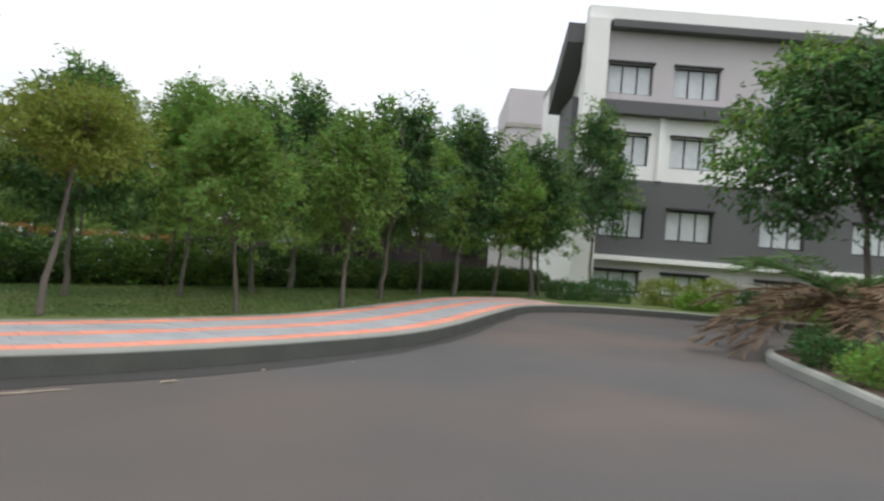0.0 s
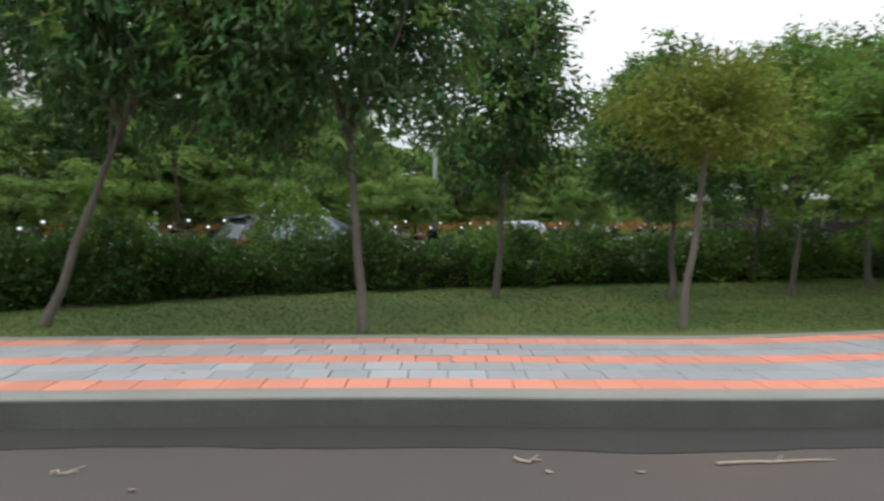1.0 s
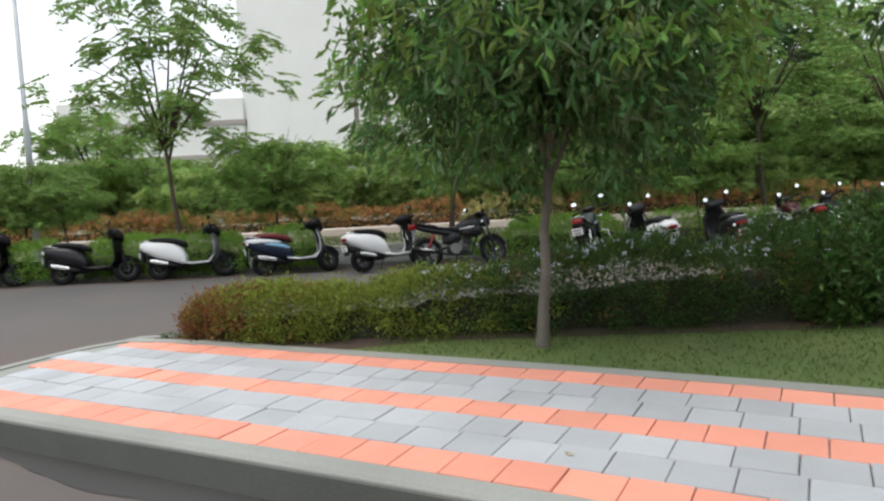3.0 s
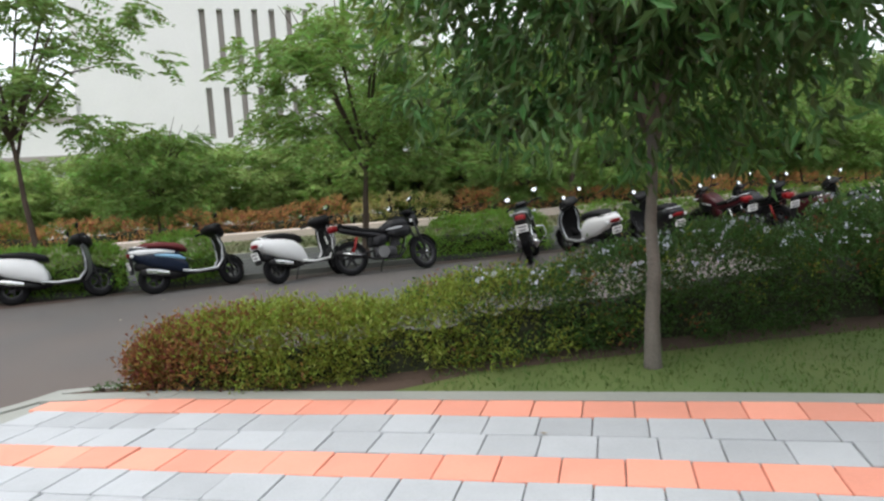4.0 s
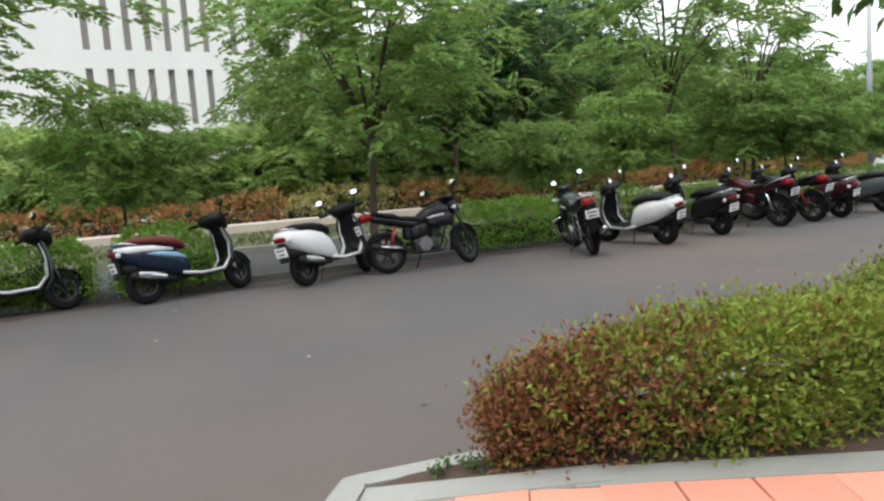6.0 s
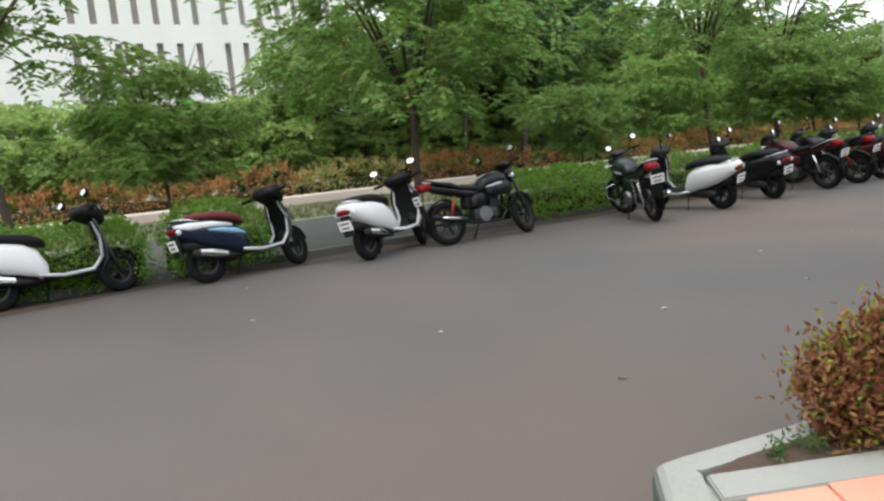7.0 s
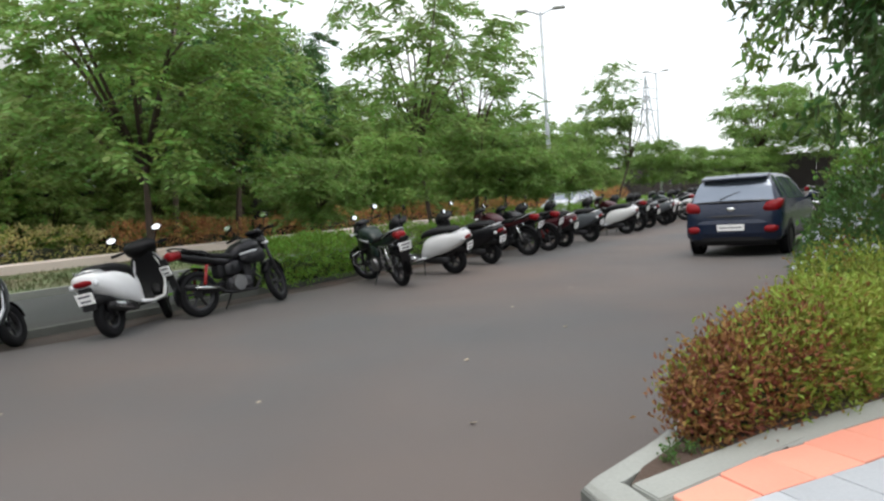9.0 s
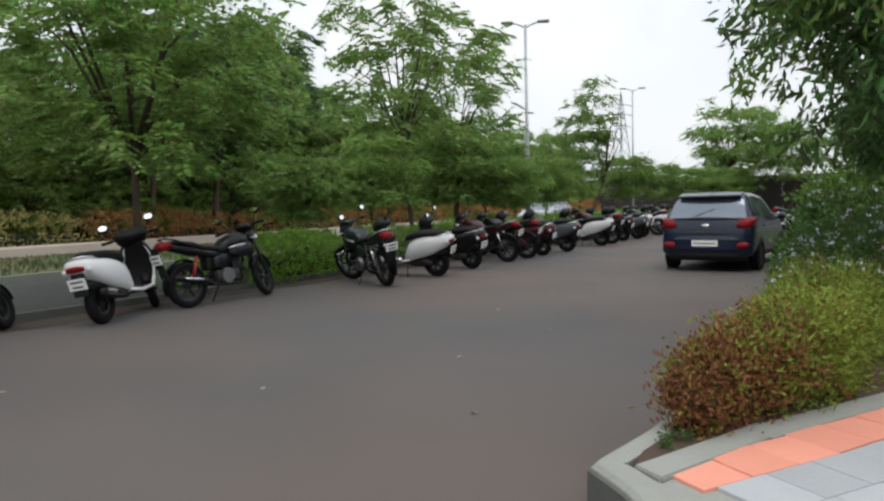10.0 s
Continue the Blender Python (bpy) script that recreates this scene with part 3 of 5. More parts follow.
    sc *= 1.0 if src_tree in (wide, leaning, yellow, near) else 1.05
    m = pose(x, y, 0.19, 0, 0, turn) @ Matrix.Diagonal((sc * broad, sc * broad, sc, 1))
    if src_tree in first:
        copy_thing(src_tree, m)
    else:
        first.add(src_tree)
        src_tree.matrix_world = m
yellow["label"] = "small yellow-green tree with a thin leaning trunk"
leaning["label"] = "broad-leaved tree with a slanting pale trunk on the lawn"


def feathery_tree(seed, height, crown_r, crown_z, n_frond, material, trunk=0.11, frond=0.75, layers=True):
    """An open, layered tree with fronds of small leaflets."""
    r = np.random.default_rng(seed)
    root = empty("feathery_tree", pose(0, 0, 0), "open spreading tree with feathery green leaves", "tree", "trees on the verge")
    bm = bmesh.new()
    tips = limbs(bm, (0, 0, 0), crown_z + 0.6, trunk, 11, crown_r * 0.85, (height - crown_z) * 0.85, r, (r.normal(0, 0.25), r.normal(0, 0.25)))
    part("trunk", bm, M["bark_dark"], root, smooth=True)
    n_cl = n_frond // 7
    d = r.normal(size=(n_cl, 3))
    d /= np.linalg.norm(d, axis=1)[:, None]
    lump = np.array([0.85 + 0.6 * noise.noise(Vector(v * 1.7) + Vector((seed * 2.3, 1, 0))) + 0.3 * noise.noise(Vector(v * 4.5) + Vector((0, seed, 3))) for v in d])
    mid = np.array([0, 0, (crown_z + height) / 2])
    C = mid + d * (lump * r.uniform(0.2, 1, n_cl) ** 0.42)[:, None] * np.array([crown_r, crown_r, (height - crown_z) / 2])
    if layers:
        C[:, 2] = C[:, 2] * 0.55 + np.round(C[:, 2] / 0.9) * 0.9 * 0.45
    c = np.repeat(C, 7, 0) + r.normal(0, 0.12, (n_cl * 7, 3))
    a = np.repeat(np.arctan2(d[:, 1], d[:, 0]), 7) + r.normal(0, 1.0, n_cl * 7)
    ax = np.stack([np.cos(a), np.sin(a), r.normal(-0.15, 0.3, len(a))], 1)
    side = np.stack([-np.sin(a), np.cos(a), r.normal(0, 0.2, len(a))], 1)
    pts, dirs = [], []
    for k in range(7):
        t = (k + 0.5) / 7
        spine = c + ax * frond * (t - 0.3) - np.array([0, 0, 1]) * frond * 0.25 * t * t
        for sgn in (-1, 1):
            pts.append(spine)
            dirs.append(side * sgn + ax * 0.5 - np.array([0, 0, 0.2]))
    P, D = np.concatenate(pts), np.concatenate(dirs)
    # some outer fronds take a lighter leaf colour, painting the crown's highlights
    highlit = np.tile(np.repeat((np.linalg.norm((C - mid) / np.array([crown_r, crown_r, (height - crown_z) / 2]), axis=1) > 0.72) & (r.random(n_cl) < 0.4), 7), 14)
    for sel, mt, lb in ((~highlit, material, ""), (highlit, M["leaf_light"] if material is not M["leaf"] else M["feather"], "lighter outer fronds, highlights put into their colour")):
        me = leaves("crown", P[sel], D[sel], frond * 0.3, frond * 0.115, r, 0.1)
        link_mesh("crown", me, mt, root, lb)
    return root


ft = [feathery_tree(11, 5.3, 2.6, 1.35, 1700, M["feather"], 0.075, 0.42), feathery_tree(12, 4.0, 1.9, 1.4, 1500, M["feather"], 0.05, 0.4), feathery_tree(13, 7.2, 1.5, 2.0, 900, M["feather"], 0.06, 0.45), feathery_tree(14, 12.5, 5.5, 3.5, 2300, M["leaf"], 0.2, 0.9, False),
      feathery_tree(15, 4.2, 2.6, 0.3, 1500, M["bank"], 0.05, 0.6), feathery_tree(16, 6.6, 2.3, 1.9, 620, M["feather"], 0.06, 0.5)]
FAR = [(0, -12.6, 18.1, 1.0, 0), (1, -15.9, 16.1, 0.7, 40), (1, -9.6, 19.95, 0.8, 200), (5, -6.4, 22.0, 1.05, 0), (1, -3.2, 24.0, 1.05, 100), (1, 0.2, 26.3, 1.0, 200), (2, 3.6, 28.4, 0.8, 30), (1, 7.5, 30.6, 1.15, 10), (1, 12, 33.6, 1.1, 60), (1, 17, 36.8, 1.1, 10), (1, 23, 40.5, 1.2, 120), (1, 30, 45, 1.3, 120),
       (5, -17.2, 14.6, 0.95, 80), (1, -20.6, 13.2, 0.9, 33), (1, -22.5, 12.0, 0.95, 10), (1, -27, 9.2, 0.9, 70), (1, -24.2, 16.5, 0.9, 120),
       (3, -7.5, 40.5, 0.85, 0), (3, -9.8, 33.0, 0.8, 60), (1, -7.7, 21.0, 1.0, 30), (1, -4.7, 23.1, 1.1, 300), (1, -1.5, 25.2, 0.9, 20), (3, -4, 47, 0.9, 90), (3, 6, 52, 0.8, 200), (0, -16.5, 30.6, 1.25, 150), (0, -9.5, 35, 1.35, 220), (0, -3, 39, 1.3, 20), (0, 4, 43.5, 1.3, 99), (0, 11, 48, 1.3, 9), (0, -31, 22, 1.1, 20), (0, -39, 17, 1.2, 90), (3, 36, 52, 0.5, 140), (3, 47, 44, 0.45, 30), (0, 19, 54, 1.4, 77), (0, 30.6, 45.2, 1.7, 40), (0, 37.5, 46.0, 1.5, 210), (3, -12.0, 31.5, 0.74, 20), (5, -3.6, 25.4, 0.95, 130)]
r_bank = np.random.default_rng(77)
for k, u in enumerate(np.arange(-40, 52, 2.9)):
    p = uv(u, 35.2 + r_bank.normal(0, 0.6))
    FAR.append((4, p.x, p.y, r_bank.uniform(0.72, 1.05) * (1.0 if u < 10 else 0.85), r_bank.uniform(0, 360)))
    p = uv(u + 1.3, 39.0 + r_bank.normal(0, 0.6))
    FAR.append((4, p.x, p.y, r_bank.uniform(0.95, 1.2) * (1.0 if u < 1 else 1.45), r_bank.uniform(0, 360)))
first = set()
for k, x, y, sc, turn in FAR:
    m = pose(x, y, 0.2, 0, 0, turn) @ Matrix.Scale(sc, 4)
    if k in first:
        made = copy_thing(ft[k], m)
        if k == 4:
            tagged(made, "dense bushy green shrub tree behind the orange hedge", "bush", "bushes behind the footpath")
    else:
        first.add(k)
        ft[k].matrix_world = m

# hedges of the median and behind the footpath
def row(v, u0, u1, n=8):
    return np.array([uv(u, v)[:2] for u in np.linspace(u0, u1, n)])


for u0, u1, sd in ((-12.0, -9.2, 21), (-8.8, -5.5, 26), (-5.2, -3.9, 22), (0.1, 2.5, 23), (3.2, 26, 24), (-24, -13.4, 25)):
    hedge("median_hedge", row(20.85, u0, u1), lambda s: 0.9, lambda s: 0.8, [(0.5, M["clipped"])], "low clipped bright green hedge on the median", 3800 if u1 - u0 < 5 else 1500, 0.05, 0.06, sd)
for u0, u1, mt, sd, lb in ((-36, 0.2, "hedge_orange", 31, "rusty orange hedge behind the footpath"), (0.4, 4.2, "hedge_cream", 32, "cream and yellow variegated hedge"), (4.4, 48, "hedge_orange", 33, "rusty orange hedge behind the footpath")):
    hedge("flower_hedge", row(32.6, u0, u1), lambda s: 1.3, lambda s: 0.95 + 0.12 * math.sin(s * 40), [(0.06, M[mt]), (0.17, M[mt]), (0.2, M["hedge_lime"]), (0.24, M[mt]), (0.4, M[mt]), (0.46, M["hedge_lime"]), (0.5, M[mt]), (0.68, M[mt]), (0.72, M["hedge_lime"]), (0.77, M[mt]), (0.92, M[mt])], lb, 620, 0.1, 0.25, sd, rough=0.25)

def on_verge(P):
    v = -P[:, 0] * AY + P[:, 1] * AX
    return (v > 26.4) & (v < 31.3)


grass("verge_grass", 60000, (-26, 16), (12, 40), on_verge, 0.12, 0.16, M["verge"], "rough tufted grass of the verge")
# buildings
def windowed_building():
    """A four-storey block in pale, white and dark grey paint."""
    m = pose(24.7, 17.4, 0, 0, 0, -45.5) @ Matrix.Diagonal((0.985, 0.985, 0.962, 1))
    root = empty("office_building", m, "four-storey white and dark grey office block with dark-framed windows", "building")
    W, D, H = 30.0, 14.0, 13.0
    cols = [(1.0, 3.0), (3.95, 6.0), (8.1, 10.1), (12.2, 14.2), (16.3, 18.3), (20.4, 22.4), (24.5, 26.5)]
    floors = [(9.35, 10.75, 8.9, 12.2, "pale_wall", 0.25), (6.1, 7.5, 5.45, 8.3, "white_wall", 0.12), (2.8, 4.2, 1.95, 5.45, "grey_wall", 0.0), (0.3, 1.3, -0.1, 1.95, "pale_wall", 0.2)]
    body = bmesh.new()
    add_box(body, (0.05, 0.6, -0.1), (W, D, H - 0.6))
    part("wall", body, M["white_wall"], root)
    for lo, hi, z0, z1, mt, set_back in floors:
        bm = bmesh.new()
        xs = [0.0] + [v for c in cols for v in c] + [W]
        add_box(bm, (0, set_back, z0), (W, 0.61, lo))
        add_box(bm, (0, set_back, hi), (W, 0.61, z1))
        for a, b in zip(xs[0::2], xs[1::2]):
            add_box(bm, (a, set_back, lo), (b, 0.61, hi))
        part("wall", bm, M[mt], root)
        for a, b in cols:
            win = bmesh.new()
            y = set_back + 0.2
            for q in ((a, lo, b, lo + 0.07), (a, hi - 0.07, b, hi), (a, lo, a + 0.07, hi), (b - 0.07, lo, b, hi), (a + (b - a) / 3 - 0.03, lo, a + (b - a) / 3 + 0.03, hi), (a + (b - a) * 2 / 3 - 0.03, lo, a + (b - a) * 2 / 3 + 0.03, hi)):
                add_box(win, (q[0], y, q[1]), (q[2], y + 0.08, q[3]))
            w = part("window", win, M["dark_frame"], root, "dark-framed three-part window")
            pane = bmesh.new()
            add_box(pane, (a + 0.05, y + 0.04, lo + 0.05), (b - 0.05, y + 0.06, hi - 0.05))
            part("pane", pane, M["glass"], w, "pale reflecting glass")
            hood = bmesh.new()
            add_box(hood, (a - 0.05, set_back - 0.16, hi), (b + 0.05, set_back + 0.02, hi + 0.09), 0.01)
            part("hood", hood, M["dark_frame"], root)
    for name, lo, hi, mt in (("roof_edge", (0.95, -0.35, 12.2), (W, 0.7, 12.55), "grey_wall"), ("parapet", (-0.1, -0.1, 12.55), (W, 0.5, 13.2), "white_wall"), ("ledge", (0.6, -0.45, 8.3), (W, 0.61, 8.9), "grey_wall"),
                             ("corner_pier", (-0.15, -0.4, -0.1), (0.8, 0.7, 12.55), "white_wall"), ("pilaster", (3.35, -0.1, 5.45), (3.62, 0.2, 8.3), "white_wall"), ("pilaster", (7.4, -0.1, 5.45), (7.67, 0.2, 8.3), "white_wall"),
                             ("plinth_band", (0.8, -0.25, 1.75), (W, 0.2, 1.98), "white_wall"), ("side_panel", (-0.35, 1.2, 4.0), (0.06, 4.6, 9.3), "grey_wall"), ("roof", (0, 0.5, 12.3), (W, D, 12.6), "slit")):
        bm = bmesh.new()
        add_box(bm, lo, hi, 0.02)
        part(name, bm, M[mt], root)
    fin = bmesh.new()
    prof = [(0.4, 12.5), (4.8, 10.4), (4.8, 9.2), (0.4, 11.6)]
    a = [fin.verts.new((-0.9, y, z)) for y, z in prof]
    b = [fin.verts.new((0.06, y, z)) for y, z in prof]
    for k in range(4):
        fin.faces.new((a[k], a[(k + 1) % 4], b[(k + 1) % 4], b[k]))
    fin.faces.new(a[::-1]), fin.faces.new(b)
    part("sloping_fin", fin, M["grey_wall"], root, "dark sloping canopy on the side wall")
    return root


windowed_building()


def block(name, m, lo, hi, material, label):
    root = empty(name, m, label, "building")
    bm = bmesh.new()
    add_box(bm, lo, hi, 0.05)
    part("wall", bm, material, root)
    for k in range(3):
        z = lo[2] + (hi[2] - lo[2]) * (0.3 + 0.25 * k)
        bm = bmesh.new()
        add_box(bm, (lo[0] - 0.1, lo[1] - 0.1, z), (hi[0] + 0.1, hi[1] + 0.1, z + 0.3))
        part("band", bm, M["slit"], root)
    return root


block("annex_building", pose(36.5, 31.5, 0, 0, 0, -45.5), (0, 0, -0.1), (12, 10, 13.6), M["pale_wall"], "pale annex block behind the office building")


def slit_building():
    """A long white block with tall narrow slits in two rows."""
    length = 20.0
    corner = Vector((-18.5, 46.0, 0)) - Vector((AX, AY, 0)) * length
    root = empty("hall_building", pose(corner.x, corner.y, 0, 0, 0, 32), "long white building with rows of narrow vertical slits", "building")
    bm = bmesh.new()
    add_box(bm, (0.05, 0.35, -0.1), (length - 0.05, 12, 14.0))
    part("back_wall", bm, M["slit"], root, "grey-brown recessed wall in the slits")
    for lo, hi in (((0, 0, -0.1), (length, 0.36, 5.2)), ((0, 0, 8.0), (length, 0.36, 8.9)), ((0, 0, 12.3), (length, 0.36, 14.2)), ((length - 0.05, 0.37, -0.1), (length + 0.3, 12, 14.2)), ((-0.3, 0.37, -0.1), (0.05, 12, 14.2))):
        bm = bmesh.new()
        add_box(bm, lo, hi)
        part("wall", bm, M["white_wall"], root)
    for z0, z1 in ((5.2, 8.0), (8.9, 12.3)):
        k, x = 0, 0.0
        pier = None
        while x < length - 0.4:
            wide_pier = 6.4 if k == 0 else (0.62 if k % 7 else 1.1)
            b2 = bmesh.new()
            add_box(b2, (x, 0.002, z0), (min(x + wide_pier, length - 0.01), 0.35, z1))
            part("pier", b2, M["white_wall"], root)
            x += wide_pier + 0.32
            k += 1
    for k in range(2):
        b2 = bmesh.new()
        x = 0.9 + k * 3.0
        add_box(b2, (x, -0.05, 3.0), (x + 1.3, 0.1, 4.1), 0.02)
        part("window", b2, M["dark_frame"], root, "dark square window")
    return root


slit_building()
block("annex_building", pose(-45.0, 29.5, 0, 0, 0, 32), (0, 0, -0.1), (11, 9, 8.0), M["white_wall"], "low white annex block behind the trees")

# fences at the back
def fence(name, p, q, h, material, label, pitch=0.6):
    p, q = Vector(p), Vector(q)
    n = int((q - p).length / pitch)
    ang = math.degrees(math.atan2(q.y - p.y, q.x - p.x))
    root = empty(name, pose(p.x, p.y, 0.2, 0, 0, ang), label, "fence")
    bm = bmesh.new()
    add_box(bm, (0, 0, -0.1), (pitch - 0.012, 0.04, h), 0.004)
    me = bpy.data.meshes.new("board")
    bm.to_mesh(me)
    bm.free()
    me.materials.append(material)
    for k in range(n):
        ob = new("board", me)
        ob.parent = root
        ob.location = (k * pitch, 0.02 * (k % 2), 0)
    bm = bmesh.new()
    add_box(bm, (0, 0.05, h * 0.75), (n * pitch, 0.1, h * 0.8))
    part("rail", bm, material, root)
    return root


fence("board_fence", uv(3, 37), uv(30, 37), 2.4, M["fence"], "dark brown board fence behind the trees", 0.5)
fence("boundary_wall", (20, 62, 0), (52, 41, 0), 3.0, M["fence"], "dark boundary wall at the end of the road", 2.0)


# street lamps
def street_lamp(x, y, h, arms, turn):
    root = empty("street_lamp", pose(x, y, 0.15, 0, 0, turn), "grey steel street lamp with two arms" if arms > 1 else "grey steel street lamp", "street lamp", "street lamps")
    bm = bmesh.new()
    tube(bm, [(0, 0, -0.1), (0, 0, h * 0.45), (0, 0, h * 0.46), (0, 0, h)], [0.1, 0.085, 0.07, 0.05], 12)
    part("pole", bm, M["pole"], root, smooth=True)
    bm = bmesh.new()
    add_box(bm, (-0.18, -0.18, -0.12), (0.18, 0.18, 0.02), 0.01)
    part("base_plate", bm, M["pole"], root)
    for k in range(arms):
        s = 1 if k == 0 else -1
        bm = bmesh.new()
        tube(bm, [(0, 0, h - 0.12), (s * 0.25, 0, h), (s * 0.5, 0, h + 0.08)], 0.03, 8)
        arm = part("arm", bm, M["pole"], root, smooth=True)
        bm = bmesh.new()
        add_box(bm, (min(s * 0.45, s * 0.9), -0.1, h + 0.04), (max(s * 0.45, s * 0.9), 0.1, h + 0.13), 0.03)
        part("lamp_head", bm, M["concrete"], arm)
    return root


street_lamp(1.1, 28.7, 7.75, 2, -30)
street_lamp(-24.5, 15.75, 8.5, 1, 120)
street_lamp(20.5, 45.5, 9.0, 2, -30)


def pylon(x, y, h):
    root = empty("lattice_mast", pose(x, y, 0), "distant steel lattice mast", "mast")
    bm = bmesh.new()
    for sx, sy in ((-1, -1), (1, -1), (1, 1), (-1, 1)):
        tube(bm, [(sx * 1.6, sy * 1.6, -0.1), (sx * 0.25, sy * 0.25, h * 0.85), (0, 0, h)], 0.08, 5)
    for k in range(8):
        a, b = 1.6 - 1.35 * k / 8, 1.6 - 1.35 * (k + 1) / 8
        z0, z1 = h * 0.85 * k / 8, h * 0.85 * (k + 1) / 8
        for sy in (-1, 1):
            tube(bm, [(-a, sy * a, z0), (b, sy * b, z1)], 0.05, 4)
            tube(bm, [(a, sy * a, z0), (-b, sy * b, z1)], 0.05, 4)
    part("mast", bm, M["pole"], root)
    for z in (0.7, 0.8, 0.88):
        bm = bmesh.new()
        tube(bm, [(-2.2, 0, h * z), (0, 0, h * z + 0.3), (2.2, 0, h * z)], 0.07, 5)
        part("cross_arm", bm, M["pole"], root)
    return root


pylon(53, 86, 17)
# vehicles
def paint(name, c, rough=0.35, coat=0.2, var=0.06):
    return mat(name, c, rough, var, 4, 50, 0, coat=coat, spec=0.3)


V = dict(
    cover=mat("engine_cover", (0.20, 0.20, 0.205), 0.4, 0.2, 12, 60, 0.1, metal=0.8),
    tyre=mat("tyre_rubber", (0.010, 0.010, 0.011), 0.85, 0.2, 20, 90, 0.3, spec=0.15), rim=mat("alloy", (0.04, 0.04, 0.043), 0.45, 0.1, 10, 60, 0, metal=0.5),
    black=paint("black_plastic", (0.008, 0.008, 0.009), 0.55, 0.0), gloss=paint("gloss_black", (0.006, 0.006, 0.008), 0.3, 0.1), white=paint("pearl_white", (0.72, 0.73, 0.74)),
    silver=mat("silver_paint", (0.45, 0.47, 0.49), 0.35, 0.08, 5, 60, 0, metal=0.5, coat=0.5), blue=paint("light_blue", (0.22, 0.42, 0.6)), maroon=paint("maroon", (0.045, 0.006, 0.01)),
    grey=paint("grey_paint_metal", (0.10, 0.11, 0.12)), navy=mat("navy_metallic", (0.008, 0.015, 0.036), 0.28, 0.06, 6, 90, 0, metal=0.0, coat=0.2, spec=0.3), red=paint("red_plastic", (0.22, 0.012, 0.012), 0.3),
    seat=mat("seat_vinyl", (0.009, 0.009, 0.010), 0.6, 0.15, 12, 70, 0.2, spec=0.2), red_seat=mat("red_seat_vinyl", (0.13, 0.02, 0.022), 0.6, 0.15, 12, 70, 0.2),
    chrome=mat("chrome", (0.62, 0.63, 0.64), 0.18, 0.05, 6, 40, 0, metal=1.0), engine=mat("engine_metal", (0.045, 0.045, 0.048), 0.5, 0.2, 12, 60, 0.2, metal=0.7),
    plate=mat("plate_white", (0.86, 0.86, 0.85), 0.5, 0.08, 20, 90, 0), ink=mat("plate_ink", (0.16, 0.16, 0.18), 0.6, 0.1, 10, 50, 0), mirror=mat("mirror_glass", (0.85, 0.87, 0.88), 0.05, 0.02, 5, 30, 0, metal=1.0),
    lamp=mat("lamp_lens", (0.6, 0.62, 0.64), 0.12, 0.1, 12, 40, 0, spec=0.8), tail=mat("red_lens", (0.19, 0.005, 0.008), 0.3, 0.15, 12, 40, 0, spec=0.2),
    glass=mat("car_glass", (0.15, 0.18, 0.225), 0.1, 0.06, 3, 20, 0, metal=0.55, spec=0.8, coat=0.6), green=paint("dark_green", (0.007, 0.018, 0.015)),
)


def loft(bm, secs, n=14, e=0.75, close=True):
    """Rounded sections (x, y, z, half width, half height) joined along the thing."""
    rings = []
    for x, y, z, w, h in secs:
        ring = []
        for a in np.linspace(0, 2 * math.pi, n, endpoint=False):
            c, s = math.cos(a), math.sin(a)
            ring.append(bm.verts.new((x, y + w * math.copysign(abs(c) ** e, c), z + h * math.copysign(abs(s) ** e, s))))
        rings.append(ring)
    for a, b in zip(rings, rings[1:]):
        for k in range(n):
            bm.faces.new((a[k], a[(k + 1) % n], b[(k + 1) % n], b[k]))
    if close:
        bm.faces.new(rings[0][::-1])
        bm.faces.new(rings[-1])


def ring_solid(bm, x, z, y0, y1, prof, n=28):
    """A solid of revolution about the y axis: prof is a list of (radius, share across)."""
    rings = [[bm.verts.new((x + rr * math.cos(a), y0 + (y1 - y0) * t, z + rr * math.sin(a))) for a in np.linspace(0, 2 * math.pi, n, endpoint=False)] for rr, t in prof]
    for a, b in zip(rings, rings[1:] + rings[:1]):
        for k in range(n):
            bm.faces.new((a[k], b[k], b[(k + 1) % n], a[(k + 1) % n]))


def wheel(root, name, x, r, w, y=0.0, rim_r=0.6, spokes=5, rim_mat=None):
    bm = bmesh.new()
    ring_solid(bm, x, r, y - w / 2, y + w / 2, [(r * rim_r, 0.08), (r * 0.9, 0.0), (r * 0.98, 0.22), (r, 0.5), (r * 0.98, 0.78), (r * 0.9, 1.0), (r * rim_r, 0.92)])
    tyre = part(name, bm, V["tyre"], root, smooth=True)
    bm = bmesh.new()
    ring_solid(bm, x, r, y - w * 0.36, y + w * 0.36, [(r * (rim_r - 0.1), 0.1), (r * (rim_r + 0.01), 0.0), (r * (rim_r + 0.01), 1.0), (r * (rim_r - 0.1), 0.9)])
    ring_solid(bm, x, r, y - w * 0.3, y + w * 0.3, [(0.001, 0.0), (r * 0.2, 0.0), (r * 0.2, 1.0), (0.001, 1.0)], 12)
    for k in range(spokes):
        a = k * 2 * math.pi / spokes
        tube(bm, [(x + r * 0.12 * math.cos(a), y, r + r * 0.12 * math.sin(a)), (x + r * (rim_r - 0.06) * math.cos(a), y, r + r * (rim_r - 0.06) * math.sin(a))], [0.022, 0.016], 6)
    part("rim", bm, rim_mat or V["rim"], tyre)
    return tyre


def mirrors(root, x, y, z0, z1):
    for s in (-1, 1):
        bm = bmesh.new()
        tube(bm, [(x, s * y * 0.75, z0), (x - 0.02, s * y * 0.95, (z0 + z1) / 2), (x - 0.05, s * y * 1.1, z1 - 0.03)], 0.007, 6)
